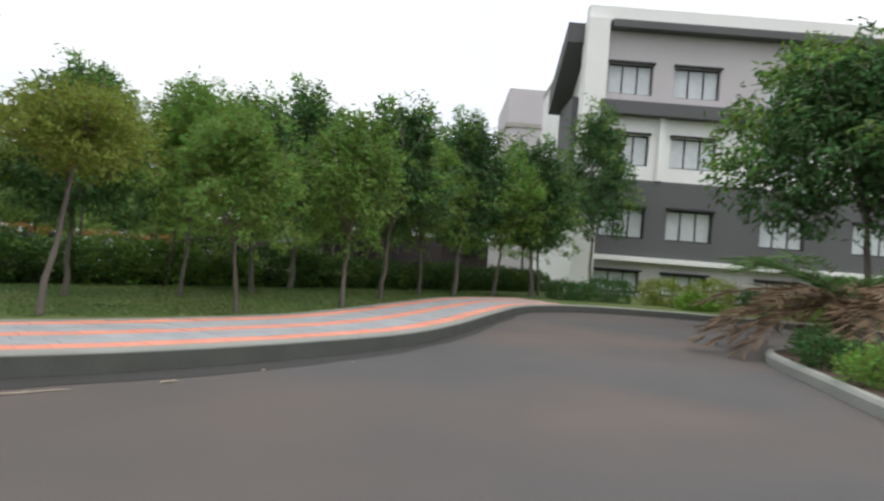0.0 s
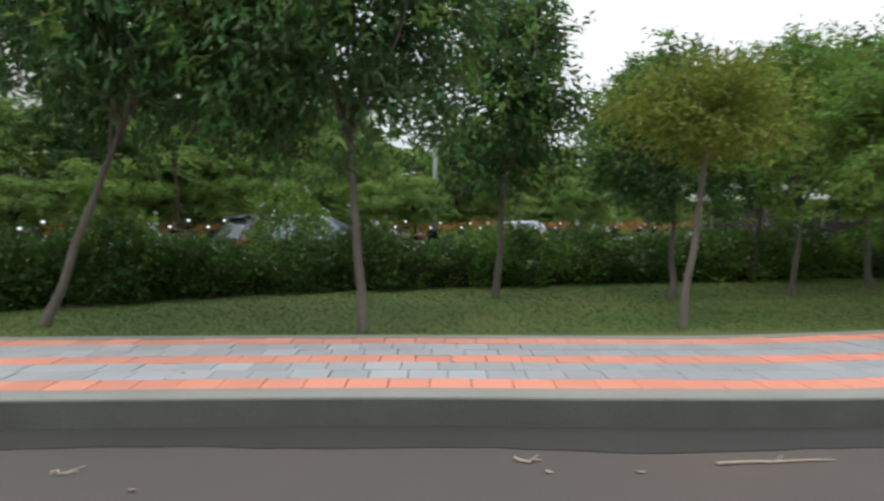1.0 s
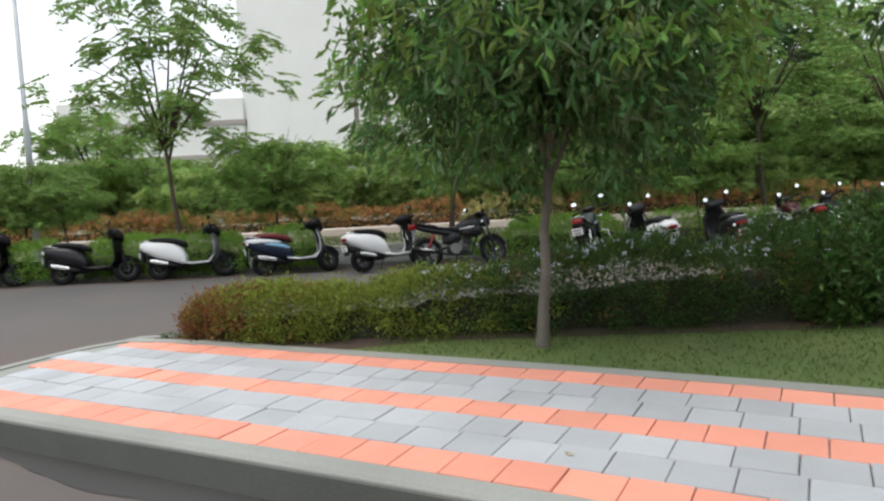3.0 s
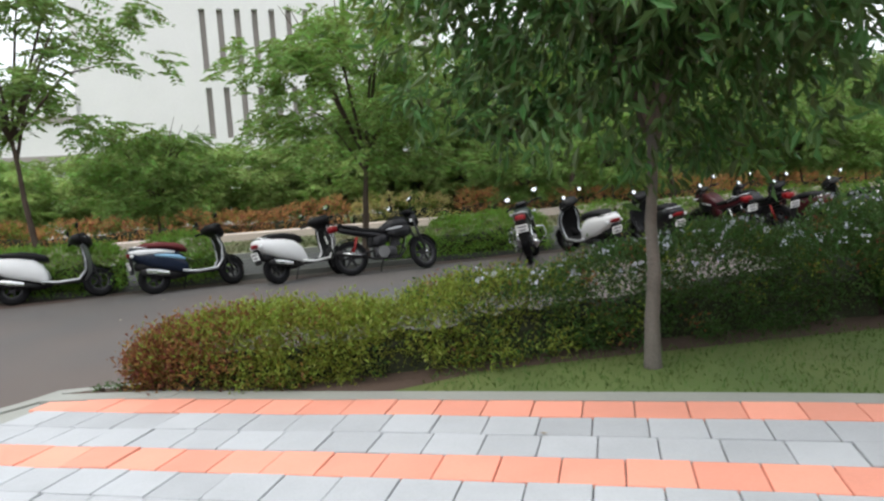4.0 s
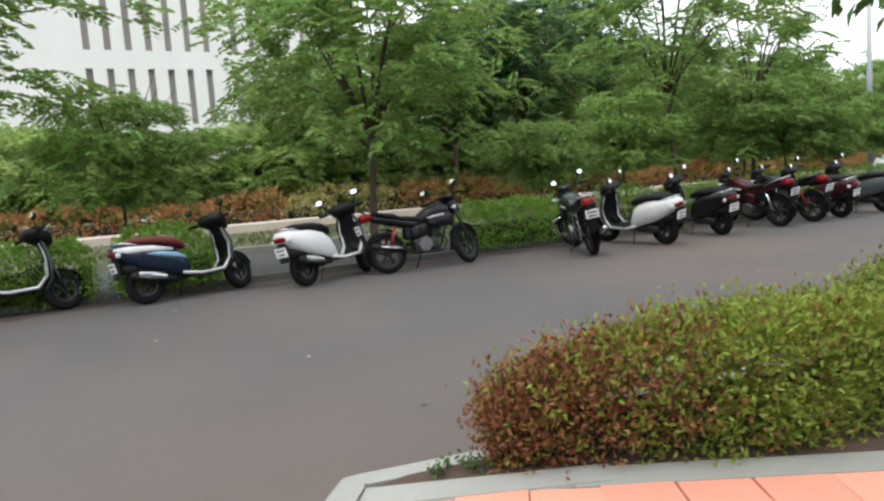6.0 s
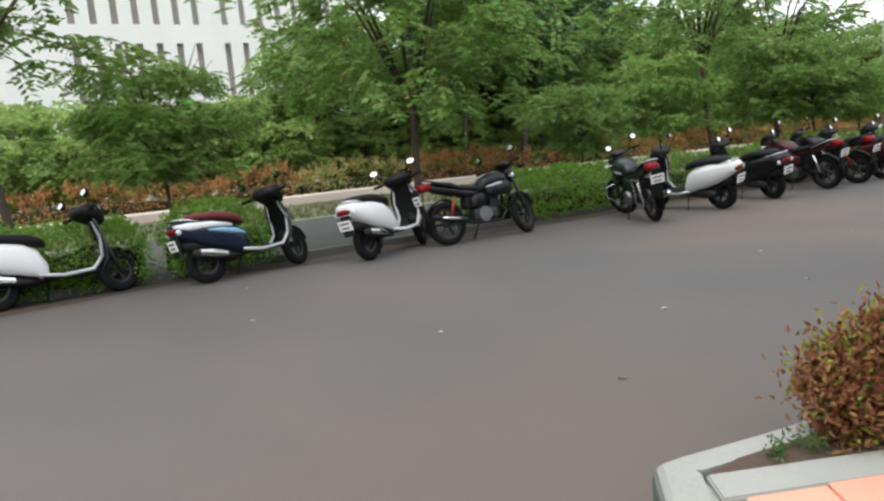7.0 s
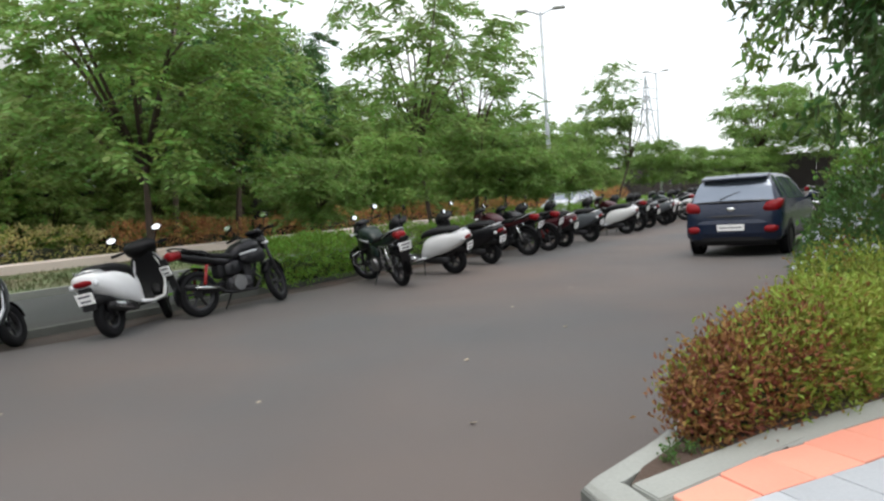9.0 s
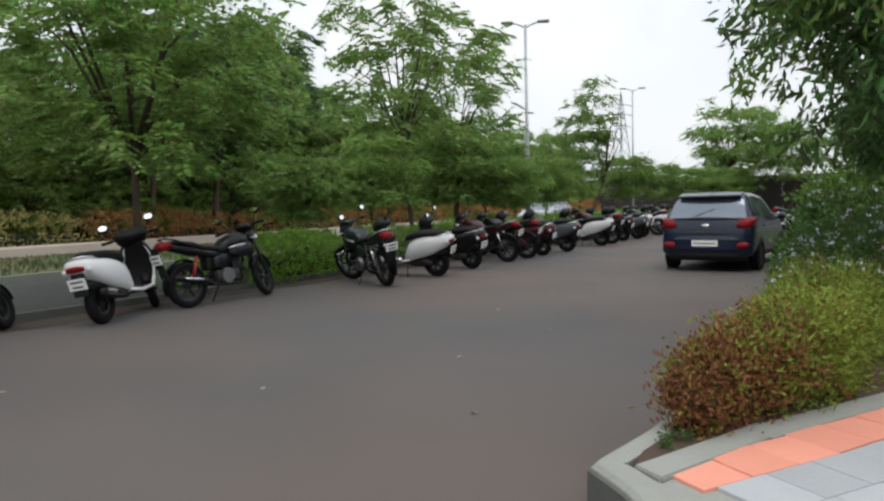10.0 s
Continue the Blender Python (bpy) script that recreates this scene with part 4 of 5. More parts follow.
        stalk = part("mirror_stalk", bm, V["black"], root)
        bm = bmesh.new()
        bmesh.ops.create_uvsphere(bm, u_segments=14, v_segments=8, radius=1, matrix=Matrix.Translation((x - 0.05, s * y * 1.15, z1)) @ Matrix.Diagonal((0.022, 0.066, 0.048, 1)))
        head = part("mirror_head", bm, V["black"], root, smooth=True)
        bm = bmesh.new()
        bmesh.ops.create_circle(bm, cap_ends=True, segments=16, radius=1, matrix=Matrix.Translation((x - 0.08, s * y * 1.15, z1 + 0.004)) @ Euler((0, radians(-72), 0)).to_matrix().to_4x4() @ Matrix.Diagonal((0.036, 0.052, 1, 1)))
        part("mirror_glass", bm, V["mirror"], head, "bright mirror glass")


def plate(root, x, z, tilt=12, w=0.2, h=0.1):
    m = Matrix.Translation((x, 0, z)) @ Euler((0, radians(tilt), 0)).to_matrix().to_4x4()
    bm = bmesh.new()
    add_box(bm, (-0.008, -w / 2, -h / 2), (0.0, w / 2, h / 2), 0.002, m)
    p = part("number_plate", bm, V["plate"], root, "white number plate")
    bm = bmesh.new()
    for dz, half in (((h * 0.22, 0.36), (-h * 0.22, 0.3)) if h > 0.09 and w < 0.3 else ((0, 0.42),)):
        add_box(bm, (-0.0105, -w * half, dz - h * 0.09), (-0.0078, w * half, dz + h * 0.09), 0.0, m)
    part("plate_bar", bm, V["ink"], p)


def steer(root, degrees, low, high, names):
    """Turns the front end about its steering axis."""
    low, high = Vector(low), Vector(high)
    m = Matrix.Translation(low) @ Matrix.Rotation(radians(degrees), 4, (high - low).normalized()) @ Matrix.Translation(-low)
    for child in root.children:
        if child.name.split(".")[0] in names:
            for ob in [child] + list(child.children):
                ob.data.transform(m)


FRONT_END = {"front_wheel", "front_mudguard", "fork", "fork_leg", "headset", "visor", "headlight", "handlebar", "mirror_stalk", "mirror_head", "headlamp_cowl", "clocks"}


def scooter(paint_name, seat="seat", apron=None, label="", accent=None, turn=24.0):
    body, ap = V[paint_name], V[apron or paint_name]
    root = empty("scooter", pose(0, 0, 0), label, "scooter", "parked two-wheelers")
    wheel(root, "rear_wheel", -0.63, 0.25, 0.105, rim_r=0.58)
    wheel(root, "front_wheel", 0.63, 0.255, 0.095, rim_r=0.6)
    bm = bmesh.new()
    loft(bm, [(-0.99, 0, 0.70, 0.075, 0.045), (-0.95, 0, 0.68, 0.135, 0.085), (-0.86, 0, 0.655, 0.175, 0.12), (-0.68, 0, 0.60, 0.21, 0.17), (-0.48, 0, 0.555, 0.215, 0.195), (-0.3, 0, 0.51, 0.205, 0.2), (-0.17, 0, 0.45, 0.185, 0.175), (-0.09, 0, 0.37, 0.16, 0.09)], 20, 0.66)
    part("body", bm, body, root, smooth=True)
    if accent:
        for s in (-1, 1):
            bm = bmesh.new()
            loft(bm, [(-0.62, s * 0.214, 0.62, 0.012, 0.008), (-0.45, s * 0.216, 0.60, 0.016, 0.03), (-0.24, s * 0.198, 0.56, 0.018, 0.035), (-0.13, s * 0.175, 0.52, 0.012, 0.012)], 10)
            part("side_stripe", bm, V[accent], root, smooth=True)
            bm = bmesh.new()
            loft(bm, [(-0.98, s * 0.10, 0.71, 0.02, 0.016), (-0.84, s * 0.18, 0.69, 0.02, 0.045), (-0.55, s * 0.205, 0.68, 0.02, 0.035), (-0.3, s * 0.198, 0.645, 0.016, 0.016)], 10)
            part("side_cowl", bm, V["white"], root, "white side panel", smooth=True)
    bm = bmesh.new()
    loft(bm, [(-0.82, 0, 0.79, 0.09, 0.025), (-0.72, 0, 0.80, 0.15, 0.05), (-0.45, 0, 0.785, 0.17, 0.06), (-0.25, 0, 0.75, 0.165, 0.065), (-0.13, 0, 0.71, 0.13, 0.06), (-0.08, 0, 0.68, 0.08, 0.04)], 16, 0.75)
    part("seat", bm, V[seat], root, smooth=True)
    bm = bmesh.new()
    tube(bm, [(-0.58, 0.14, 0.72), (-0.85, 0.14, 0.78), (-0.94, 0.09, 0.79), (-0.94, -0.09, 0.79), (-0.85, -0.14, 0.78), (-0.58, -0.14, 0.72)], 0.013, 8)
    part("grab_rail", bm, V["chrome"] if paint_name != "gloss" else V["silver"], root, smooth=True)
    bm = bmesh.new()
    add_box(bm, (-0.12, -0.16, 0.27), (0.42, 0.16, 0.335), 0.025)
    part("floorboard", bm, V["black"], root)
    for s in (-1, 1):
        bm = bmesh.new()
        tube(bm, [(-0.2, s * 0.165, 0.33), (0.05, s * 0.175, 0.29), (0.36, s * 0.175, 0.31), (0.47, s * 0.17, 0.45), (0.47, s * 0.2, 0.66), (0.42, s * 0.13, 0.86)], [0.02, 0.024, 0.024, 0.022, 0.02, 0.014], 8)
        part("side_trim", bm, ap, root, smooth=True)
    # leg shield: dark inside, painted outside
    for name, dx, mt, sc in (("leg_shield", 0.0, V["black"], 0.97), ("apron", 0.045, ap, 1.0)):
        bm = bmesh.new()
        rows = []
        for z, x, w in ((0.28, 0.38, 0.17), (0.42, 0.455, 0.2), (0.58, 0.46, 0.25), (0.72, 0.44, 0.245), (0.84, 0.405, 0.18), (0.92, 0.385, 0.11)):
            rows.append([bm.verts.new((x + dx + 0.05 * (1 - (k / 3) ** 2) * (1 if dx else 0.3), w * sc * k / 3, z)) for k in (-3, -2, -1, 0, 1, 2, 3)])
        for a, b in zip(rows, rows[1:]):
            for k in range(6):
                bm.faces.new((a[k], a[k + 1], b[k + 1], b[k]))
        bmesh.ops.solidify(bm, geom=bm.faces[:], thickness=0.02)
        part(name, bm, mt, root, smooth=True)
    bm = bmesh.new()
    loft(bm, [(0.25, 0, 0.985, 0.12, 0.04), (0.32, 0, 0.99, 0.2, 0.075), (0.44, 0, 0.97, 0.19, 0.115), (0.54, 0, 0.92, 0.12, 0.085), (0.57, 0, 0.90, 0.06, 0.04)], 16, 0.7)
    part("headset", bm, V["black"], root, smooth=True)
    bm = bmesh.new()
    bmesh.ops.create_uvsphere(bm, u_segments=14, v_segments=8, radius=1, matrix=Matrix.Translation((0.515, 0, 0.93)) @ Matrix.Diagonal((0.03, 0.075, 0.05, 1)))
    part("headlight", bm, V["lamp"], root, smooth=True)
    bm = bmesh.new()
    tube(bm, [(0.30, -0.34, 0.965), (0.34, -0.2, 0.97), (0.36, 0, 0.96), (0.34, 0.2, 0.97), (0.30, 0.34, 0.965)], 0.013, 8)
    bar = part("handlebar", bm, V["engine"], root, smooth=True)
    for s in (-1, 1):
        bm = bmesh.new()
        tube(bm, [(0.335, s * 0.23, 0.968), (0.30, s * 0.35, 0.965)], 0.019, 8)
        part("grip", bm, V["tyre"], bar, smooth=True)
        bm = bmesh.new()
        tube(bm, [(0.37, s * 0.18, 0.965), (0.38, s * 0.33, 0.955)], 0.006, 6)
        part("brake_lever", bm, V["chrome"], bar)
    mirrors(root, 0.34, 0.24, 0.97, 1.15)
    bm = bmesh.new()
    rows = []
    for a in np.linspace(radians(15), radians(165), 9):
        rows.append([bm.verts.new((0.63 + (0.292 - abs(k) * 0.014) * math.cos(a), k * 0.03, 0.255 + (0.292 - abs(k) * 0.014) * math.sin(a))) for k in (-2, -1, 0, 1, 2)])
    for a, b in zip(rows, rows[1:]):
        for k in range(4):
            bm.faces.new((a[k], a[k + 1], b[k + 1], b[k]))
    bmesh.ops.solidify(bm, geom=bm.faces[:], thickness=0.008)
    part("front_mudguard", bm, body if not apron else V["black"], root, smooth=True)
    bm = bmesh.new()
    for s in (-1, 1):
        tube(bm, [(0.63, s * 0.065, 0.235), (0.56, s * 0.065, 0.45), (0.5, s * 0.04, 0.7)], 0.018, 8)
    part("fork", bm, V["engine"], root, smooth=True)
    bm = bmesh.new()
    loft(bm, [(-0.62, 0.11, 0.27, 0.04, 0.05), (-0.45, 0.1, 0.28, 0.06, 0.075), (-0.2, 0.09, 0.3, 0.06, 0.08), (-0.05, 0.07, 0.31, 0.04, 0.05)], 12)
    part("engine_case", bm, V["engine"], root, smooth=True)
    bm = bmesh.new()
    loft(bm, [(-0.2, -0.12, 0.26, 0.02, 0.02), (-0.4, -0.15, 0.29, 0.04, 0.045), (-0.78, -0.16, 0.36, 0.048, 0.055), (-0.84, -0.16, 0.37, 0.03, 0.035)], 14)
    ex = part("exhaust", bm, V["black"], root, smooth=True)
    bm = bmesh.new()
    loft(bm, [(-0.42, -0.19, 0.31, 0.012, 0.03), (-0.6, -0.205, 0.345, 0.012, 0.042), (-0.76, -0.2, 0.375, 0.012, 0.034)], 10)
    part("heat_shield", bm, V["chrome"], ex, "bright metal shield")
    bm = bmesh.new()
    loft(bm, [(-1.005, 0, 0.675, 0.06, 0.02), (-0.985, 0, 0.665, 0.105, 0.036), (-0.92, 0, 0.66, 0.12, 0.04)], 14)
    part("tail_light", bm, V["tail"], root, smooth=True)
    for s in (-1, 1):
        bm = bmesh.new()
        bmesh.ops.create_uvsphere(bm, u_segments=10, v_segments=6, radius=1, matrix=Matrix.Translation((-0.945, s * 0.14, 0.645)) @ Matrix.Diagonal((0.035, 0.03, 0.035, 1)))
        part("indicator", bm, V["lamp"], root, smooth=True)
    bm = bmesh.new()
    add_box(bm, (-0.97, -0.075, 0.36), (-0.925, 0.075, 0.62), 0.012, Matrix.Translation((0, 0, 0)))
    part("rear_mudguard", bm, V["black"], root)
    plate(root, -0.985, 0.50, -14, 0.2, 0.13)
    bm = bmesh.new()
    tube(bm, [(-0.1, 0.1, 0.28), (-0.14, 0.22, 0.02)], 0.011, 6)
    part("side_stand", bm, V["engine"], root)
    bm = bmesh.new()
    loft(bm, [(-0.9, 0, 0.47, 0.07, 0.06), (-0.7, 0, 0.47, 0.14, 0.09), (-0.4, 0, 0.40, 0.165, 0.11), (-0.12, 0, 0.34, 0.15, 0.07)], 14)
    part("under_cowl", bm, V["black"], root, "black lower cowl over the engine", smooth=True)
    bm = bmesh.new()
    for s in (-1, 1):
        tube(bm, [(-0.63, s * 0.075, 0.25), (-0.7, s * 0.1, 0.52)], [0.026, 0.022], 8)
    part("shock_absorber", bm, V["engine"], root, smooth=True)
    steer(root, turn, (0.56, 0, 0.45), (0.40, 0, 0.97), FRONT_END)
    return root


def motorcycle(tank, label, shock="chrome", guard=False):
    root = empty("motorcycle", pose(0, 0, 0), label, "motorcycle", "parked two-wheelers")
    wheel(root, "rear_wheel", -0.64, 0.305, 0.1, rim_r=0.72, spokes=6)
    wheel(root, "front_wheel", 0.66, 0.305, 0.085, rim_r=0.74, spokes=6)
    bm = bmesh.new()
    loft(bm, [(0.44, 0, 0.80, 0.07, 0.07), (0.36, 0, 0.82, 0.14, 0.12), (0.22, 0, 0.83, 0.17, 0.13), (0.04, 0, 0.79, 0.145, 0.11), (-0.12, 0, 0.72, 0.09, 0.07)], 18, 0.62)
    part("fuel_tank", bm, V[tank], root, smooth=True)
    bm = bmesh.new()
    loft(bm, [(-0.02, 0, 0.735, 0.08, 0.04), (-0.15, 0, 0.74, 0.12, 0.05), (-0.40, 0, 0.77, 0.13, 0.045), (-0.52, 0, 0.82, 0.12, 0.05), (-0.76, 0, 0.865, 0.1, 0.035), (-0.84, 0, 0.875, 0.06, 0.02)], 14)
    part("seat", bm, V["seat"], root, smooth=True)
    bm = bmesh.new()
    loft(bm, [(0.0, 0, 0.63, 0.10, 0.07), (-0.3, 0, 0.69, 0.12, 0.06), (-0.65, 0, 0.77, 0.10, 0.055), (-0.92, 0, 0.84, 0.05, 0.035)], 14, 0.6)
    part("tail_cowl", bm, V[tank], root, smooth=True)
    for s in (-1, 1):
        bm = bmesh.new()
        loft(bm, [(-0.25, s * 0.12, 0.55, 0.012, 0.07), (-0.1, s * 0.13, 0.57, 0.016, 0.1), (0.04, s * 0.12, 0.6, 0.012, 0.07)], 10)
        part("side_panel", bm, V[tank], root, smooth=True)
        bm = bmesh.new()
        tube(bm, [(-0.62, s * 0.12, 0.34), (-0.52, s * 0.12, 0.66)], [0.022, 0.02], 10)
        part("shock_absorber", bm, V[shock], root, "red rear spring" if shock == "red" else "", smooth=True)
        bm = bmesh.new()
        tube(bm, [(0.66, s * 0.075, 0.305), (0.55, s * 0.08, 0.65), (0.45, s * 0.085, 0.95)], [0.025, 0.024, 0.018], 8)
        part("fork_leg", bm, V["engine"], root, smooth=True)
    bm = bmesh.new()
    tube(bm, [(0.43, 0, 0.86), (0.32, 0, 0.5), (0.22, 0, 0.28), (-0.2, 0, 0.27), (-0.25, 0, 0.6), (0.3, 0, 0.78)], 0.02, 8)
    tube(bm, [(-0.25, 0.07, 0.4), (-0.64, 0.09, 0.305)], 0.018, 8)
    tube(bm, [(-0.25, -0.07, 0.4), (-0.64, -0.09, 0.305)], 0.018, 8)
    part("frame", bm, V["gloss"], root, smooth=True)
    bm = bmesh.new()
    add_box(bm, (-0.24, -0.13, 0.25), (0.18, 0.13, 0.46), 0.07)
    battery = bmesh.new()
    add_box(battery, (-0.34, -0.085, 0.46), (0.0, 0.085, 0.66), 0.05)
    part("air_box", battery, V["black"], root)
    engine = part("engine", bm, V["engine"], root)
    bm = bmesh.new()
    add_box(bm, (0.09, -0.07, 0.44), (0.22, 0.07, 0.66), 0.01)
    part("cylinder", bm, V["engine"], engine)
    for k in range(6):
        bm = bmesh.new()
        add_box(bm, (0.06 + 0.004 * k, -0.09, 0.46 + k * 0.033), (0.24 + 0.004 * k, 0.09, 0.478 + k * 0.033), 0.004)
        part("cooling_fin", bm, V["engine"], engine)
    bm = bmesh.new()
    tube(bm, [(0.22, -0.05, 0.5), (0.32, -0.1, 0.38), (0.2, -0.13, 0.24), (-0.25, -0.14, 0.25), (-0.4, -0.16, 0.3)], 0.02, 8)
    tube(bm, [(-0.38, -0.165, 0.3), (-0.5, -0.17, 0.33), (-0.9, -0.17, 0.4), (-0.92, -0.17, 0.4)], [0.03, 0.045, 0.042, 0.025], 12)
    part("exhaust", bm, V["chrome"] if guard else V["black"], root, smooth=True)
    bm = bmesh.new()
    tube(bm, [(-0.45, -0.215, 0.33), (-0.62, -0.22, 0.355), (-0.8, -0.215, 0.385)], [0.012, 0.02, 0.012], 8)
    part("heat_shield", bm, V["chrome"], root, "bright exhaust shield", smooth=True)
    bm = bmesh.new()
    tube(bm, [(0.28, -0.36, 1.0), (0.36, -0.22, 1.02), (0.43, -0.08, 0.97), (0.43, 0.08, 0.97), (0.36, 0.22, 1.02), (0.28, 0.36, 1.0)], 0.013, 8)
    bar = part("handlebar", bm, V["gloss"], root, smooth=True)
    for s in (-1, 1):
        bm = bmesh.new()
        tube(bm, [(0.345, s * 0.25, 1.018), (0.285, s * 0.37, 1.0)], 0.019, 8)
        part("grip", bm, V["tyre"], bar, smooth=True)
    mirrors(root, 0.36, 0.25, 1.02, 1.19)
    bm = bmesh.new()
    loft(bm, [(0.44, 0, 0.92, 0.08, 0.09), (0.52, 0, 0.90, 0.11, 0.12), (0.60, 0, 0.87, 0.09, 0.09)], 14)
    part("headlamp_cowl", bm, V[tank], root, smooth=True)
    bm = bmesh.new()
    bmesh.ops.create_uvsphere(bm, u_segments=14, v_segments=8, radius=1, matrix=Matrix.Translation((0.595, 0, 0.87)) @ Matrix.Diagonal((0.025, 0.08, 0.075, 1)))
    part("headlight", bm, V["lamp"], root, smooth=True)
    for name, cx, r, a0, a1 in (("front_mudguard", 0.66, 0.345, 20, 160), ("rear_mudguard", -0.64, 0.35, 60, 200)):
        bm = bmesh.new()
        rows = []
        for a in np.linspace(radians(a0), radians(a1), 10):
            rows.append([bm.verts.new((cx + (r - abs(k) * 0.012) * math.cos(a), k * 0.03, 0.305 + (r - abs(k) * 0.012) * math.sin(a))) for k in (-2, -1, 0, 1, 2)])
        for a, b in zip(rows, rows[1:]):
            for k in range(4):
                bm.faces.new((a[k], a[k + 1], b[k + 1], b[k]))
        bmesh.ops.solidify(bm, geom=bm.faces[:], thickness=0.006)
        part(name, bm, V["gloss"], root, smooth=True)
    bm = bmesh.new()
    loft(bm, [(-1.0, 0, 0.82, 0.06, 0.04), (-0.97, 0, 0.82, 0.09, 0.065), (-0.84, 0, 0.835, 0.095, 0.055)], 12)
    part("tail_light", bm, V["tail"], root, smooth=True)
    plate(root, -1.035, 0.66, -16, 0.2, 0.13)
    bm = bmesh.new()
    add_box(bm, (-0.025, -0.07, -0.3), (0.0, 0.07, 0.16), 0.008, Matrix.Translation((-1.0, 0, 0.66)) @ Euler((0, radians(-16), 0)).to_matrix().to_4x4())
    part("tail_fender", bm, V["black"], root, "black fender behind the number plate")
    bm = bmesh.new()
    tube(bm, [(-0.5, 0.125, 0.79), (-0.83, 0.125, 0.90), (-0.93, 0.06, 0.925), (-0.93, -0.06, 0.925), (-0.83, -0.125, 0.90), (-0.5, -0.125, 0.79)], 0.011, 8)
    part("grab_rail", bm, V["gloss"] if shock == "red" else V["silver"], root, smooth=True)
    for s in (-1, 1):
        bm = bmesh.new()
        loft(bm, [(0.46, s * 0.12, 0.70, 0.012, 0.05), (0.36, s * 0.165, 0.70, 0.02, 0.11), (0.16, s * 0.16, 0.68, 0.02, 0.08), (0.02, s * 0.13, 0.68, 0.01, 0.03)], 10, 0.6)
        part("tank_shroud", bm, V["gloss"], root, smooth=True)
        bm = bmesh.new()
        loft(bm, [(0.36, s * 0.168, 0.775, 0.006, 0.008), (0.2, s * 0.178, 0.765, 0.008, 0.02), (0.0, s * 0.15, 0.735, 0.008, 0.01)], 8)
        part("tank_stripe", bm, V["silver"], root, "pale stripe on the tank", smooth=True)
        bm = bmesh.new()
        ring_solid(bm, -0.08, 0.36, s * 0.13, s * 0.178, [(0.001, 0), (0.115, 0), (0.105, 1), (0.001, 1)], 18)
        part("crankcase_cover", bm, V["cover"], root, "dull metal engine cover")
        bm = bmesh.new()
        tube(bm, [(0.0, s * 0.13, 0.29), (0.0, s * 0.27, 0.29)], 0.016, 8)
        part("foot_peg", bm, V["tyre"], root)
        bm = bmesh.new()
        tube(bm, [(0.44, s * 0.12, 0.86), (0.44, s * 0.2, 0.86)], 0.012, 6)
        bmesh.ops.create_uvsphere(bm, u_segments=8, v_segments=6, radius=0.03, matrix=Matrix.Translation((0.44, s * 0.22, 0.86)))
        part("indicator", bm, V["lamp"], root, smooth=True)
    bm = bmesh.new()
    loft(bm, [(0.34, 0, 1.03, 0.09, 0.02), (0.44, 0, 1.03, 0.11, 0.05), (0.54, 0, 0.99, 0.10, 0.06), (0.6, 0, 0.93, 0.06, 0.04)], 14, 0.65)
    part("visor", bm, V["gloss"], root, "dark headlamp visor", smooth=True)
    bm = bmesh.new()
    tube(bm, [(0.66, 0.1, 0.305), (0.66, -0.1, 0.305)], 0.02, 8)
    part("axle", bm, V["chrome"], root)
    if guard:
        bm = bmesh.new()
        for z in (0.3, 0.42, 0.55, 0.66):
            tube(bm, [(-0.45, 0.16, z), (-0.6, 0.2, z), (-0.8, 0.18, z)], 0.008, 6)
        tube(bm, [(-0.45, 0.16, 0.28), (-0.46, 0.17, 0.68), (-0.78, 0.18, 0.7), (-0.8, 0.18, 0.28)], 0.01, 6)
        part("side_guard", bm, V["chrome"], root)
        for s in (-1, 1):
            bm = bmesh.new()
            tube(bm, [(0.3, s * 0.1, 0.6), (0.34, s * 0.32, 0.55), (0.32, s * 0.34, 0.4), (0.24, s * 0.2, 0.28)], 0.013, 8)
            part("crash_bar", bm, V["chrome"], root, smooth=True)
    bm = bmesh.new()
    tube(bm, [(-0.05, 0.08, 0.28), (-0.1, 0.24, 0.02)], 0.012, 6)
    part("side_stand", bm, V["engine"], root)
    steer(root, 28.0, (0.55, 0, 0.65), (0.45, 0, 0.95), FRONT_END | {"axle"})
    return root


def stand(ob, rear, front=None, yaw=None, lean=9.0):
    """Puts a two-wheeler with its rear wheel at a place, facing a point or a heading."""
    if front is not None:
        yaw = math.degrees(math.atan2(front[1] - rear[1], front[0] - rear[0]))
    c, s = math.cos(radians(yaw)), math.sin(radians(yaw))
    ob.matrix_world = pose(rear[0] + 0.635 * c, rear[1] + 0.635 * s, 0.0, 0, 0, yaw) @ pose(0, 0, 0, -lean, 0, 0)
    return ob


white_one = scooter("white", "seat", "white", "white scooter with black seat parked beside the median")
stand(white_one, (-13.03, 15.30), yaw=63, lean=9)
silver_one = scooter("white", "seat", "silver", "white scooter with silver front shield on the road edge")
stand(silver_one, (-16.95, 13.75), (-15.95, 14.5))
blue_one = scooter("navy", "red_seat", "silver", "black scooter with white and blue side panels and red seat", accent="blue")
stand(blue_one, (-14.87, 14.55), (-14.05, 15.5))
dark_one = scooter("gloss", "seat", None, "black scooter with chrome exhaust shield")
stand(dark_one, (-18.6, 12.75), (-17.6, 13.4))
bike_red = motorcycle("gloss", "black motorcycle with red rear springs", "red")
stand(bike_red, (-12.03, 16.08), (-11.08, 16.68))
bike_guard = motorcycle("green", "dark green motorcycle with chrome crash bars", "chrome", True)
stand(bike_guard, (-9.03, 16.77), yaw=97)
pearl = scooter("white", "seat", "silver", "white scooter with dark leg shield seen among the parked row")
stand(pearl, (-7.75, 17.62), yaw=128)
grey_one = scooter("gloss", "seat", None, "black scooter with a silver grab rail")
stand(grey_one, (-6.6, 18.5), yaw=116)
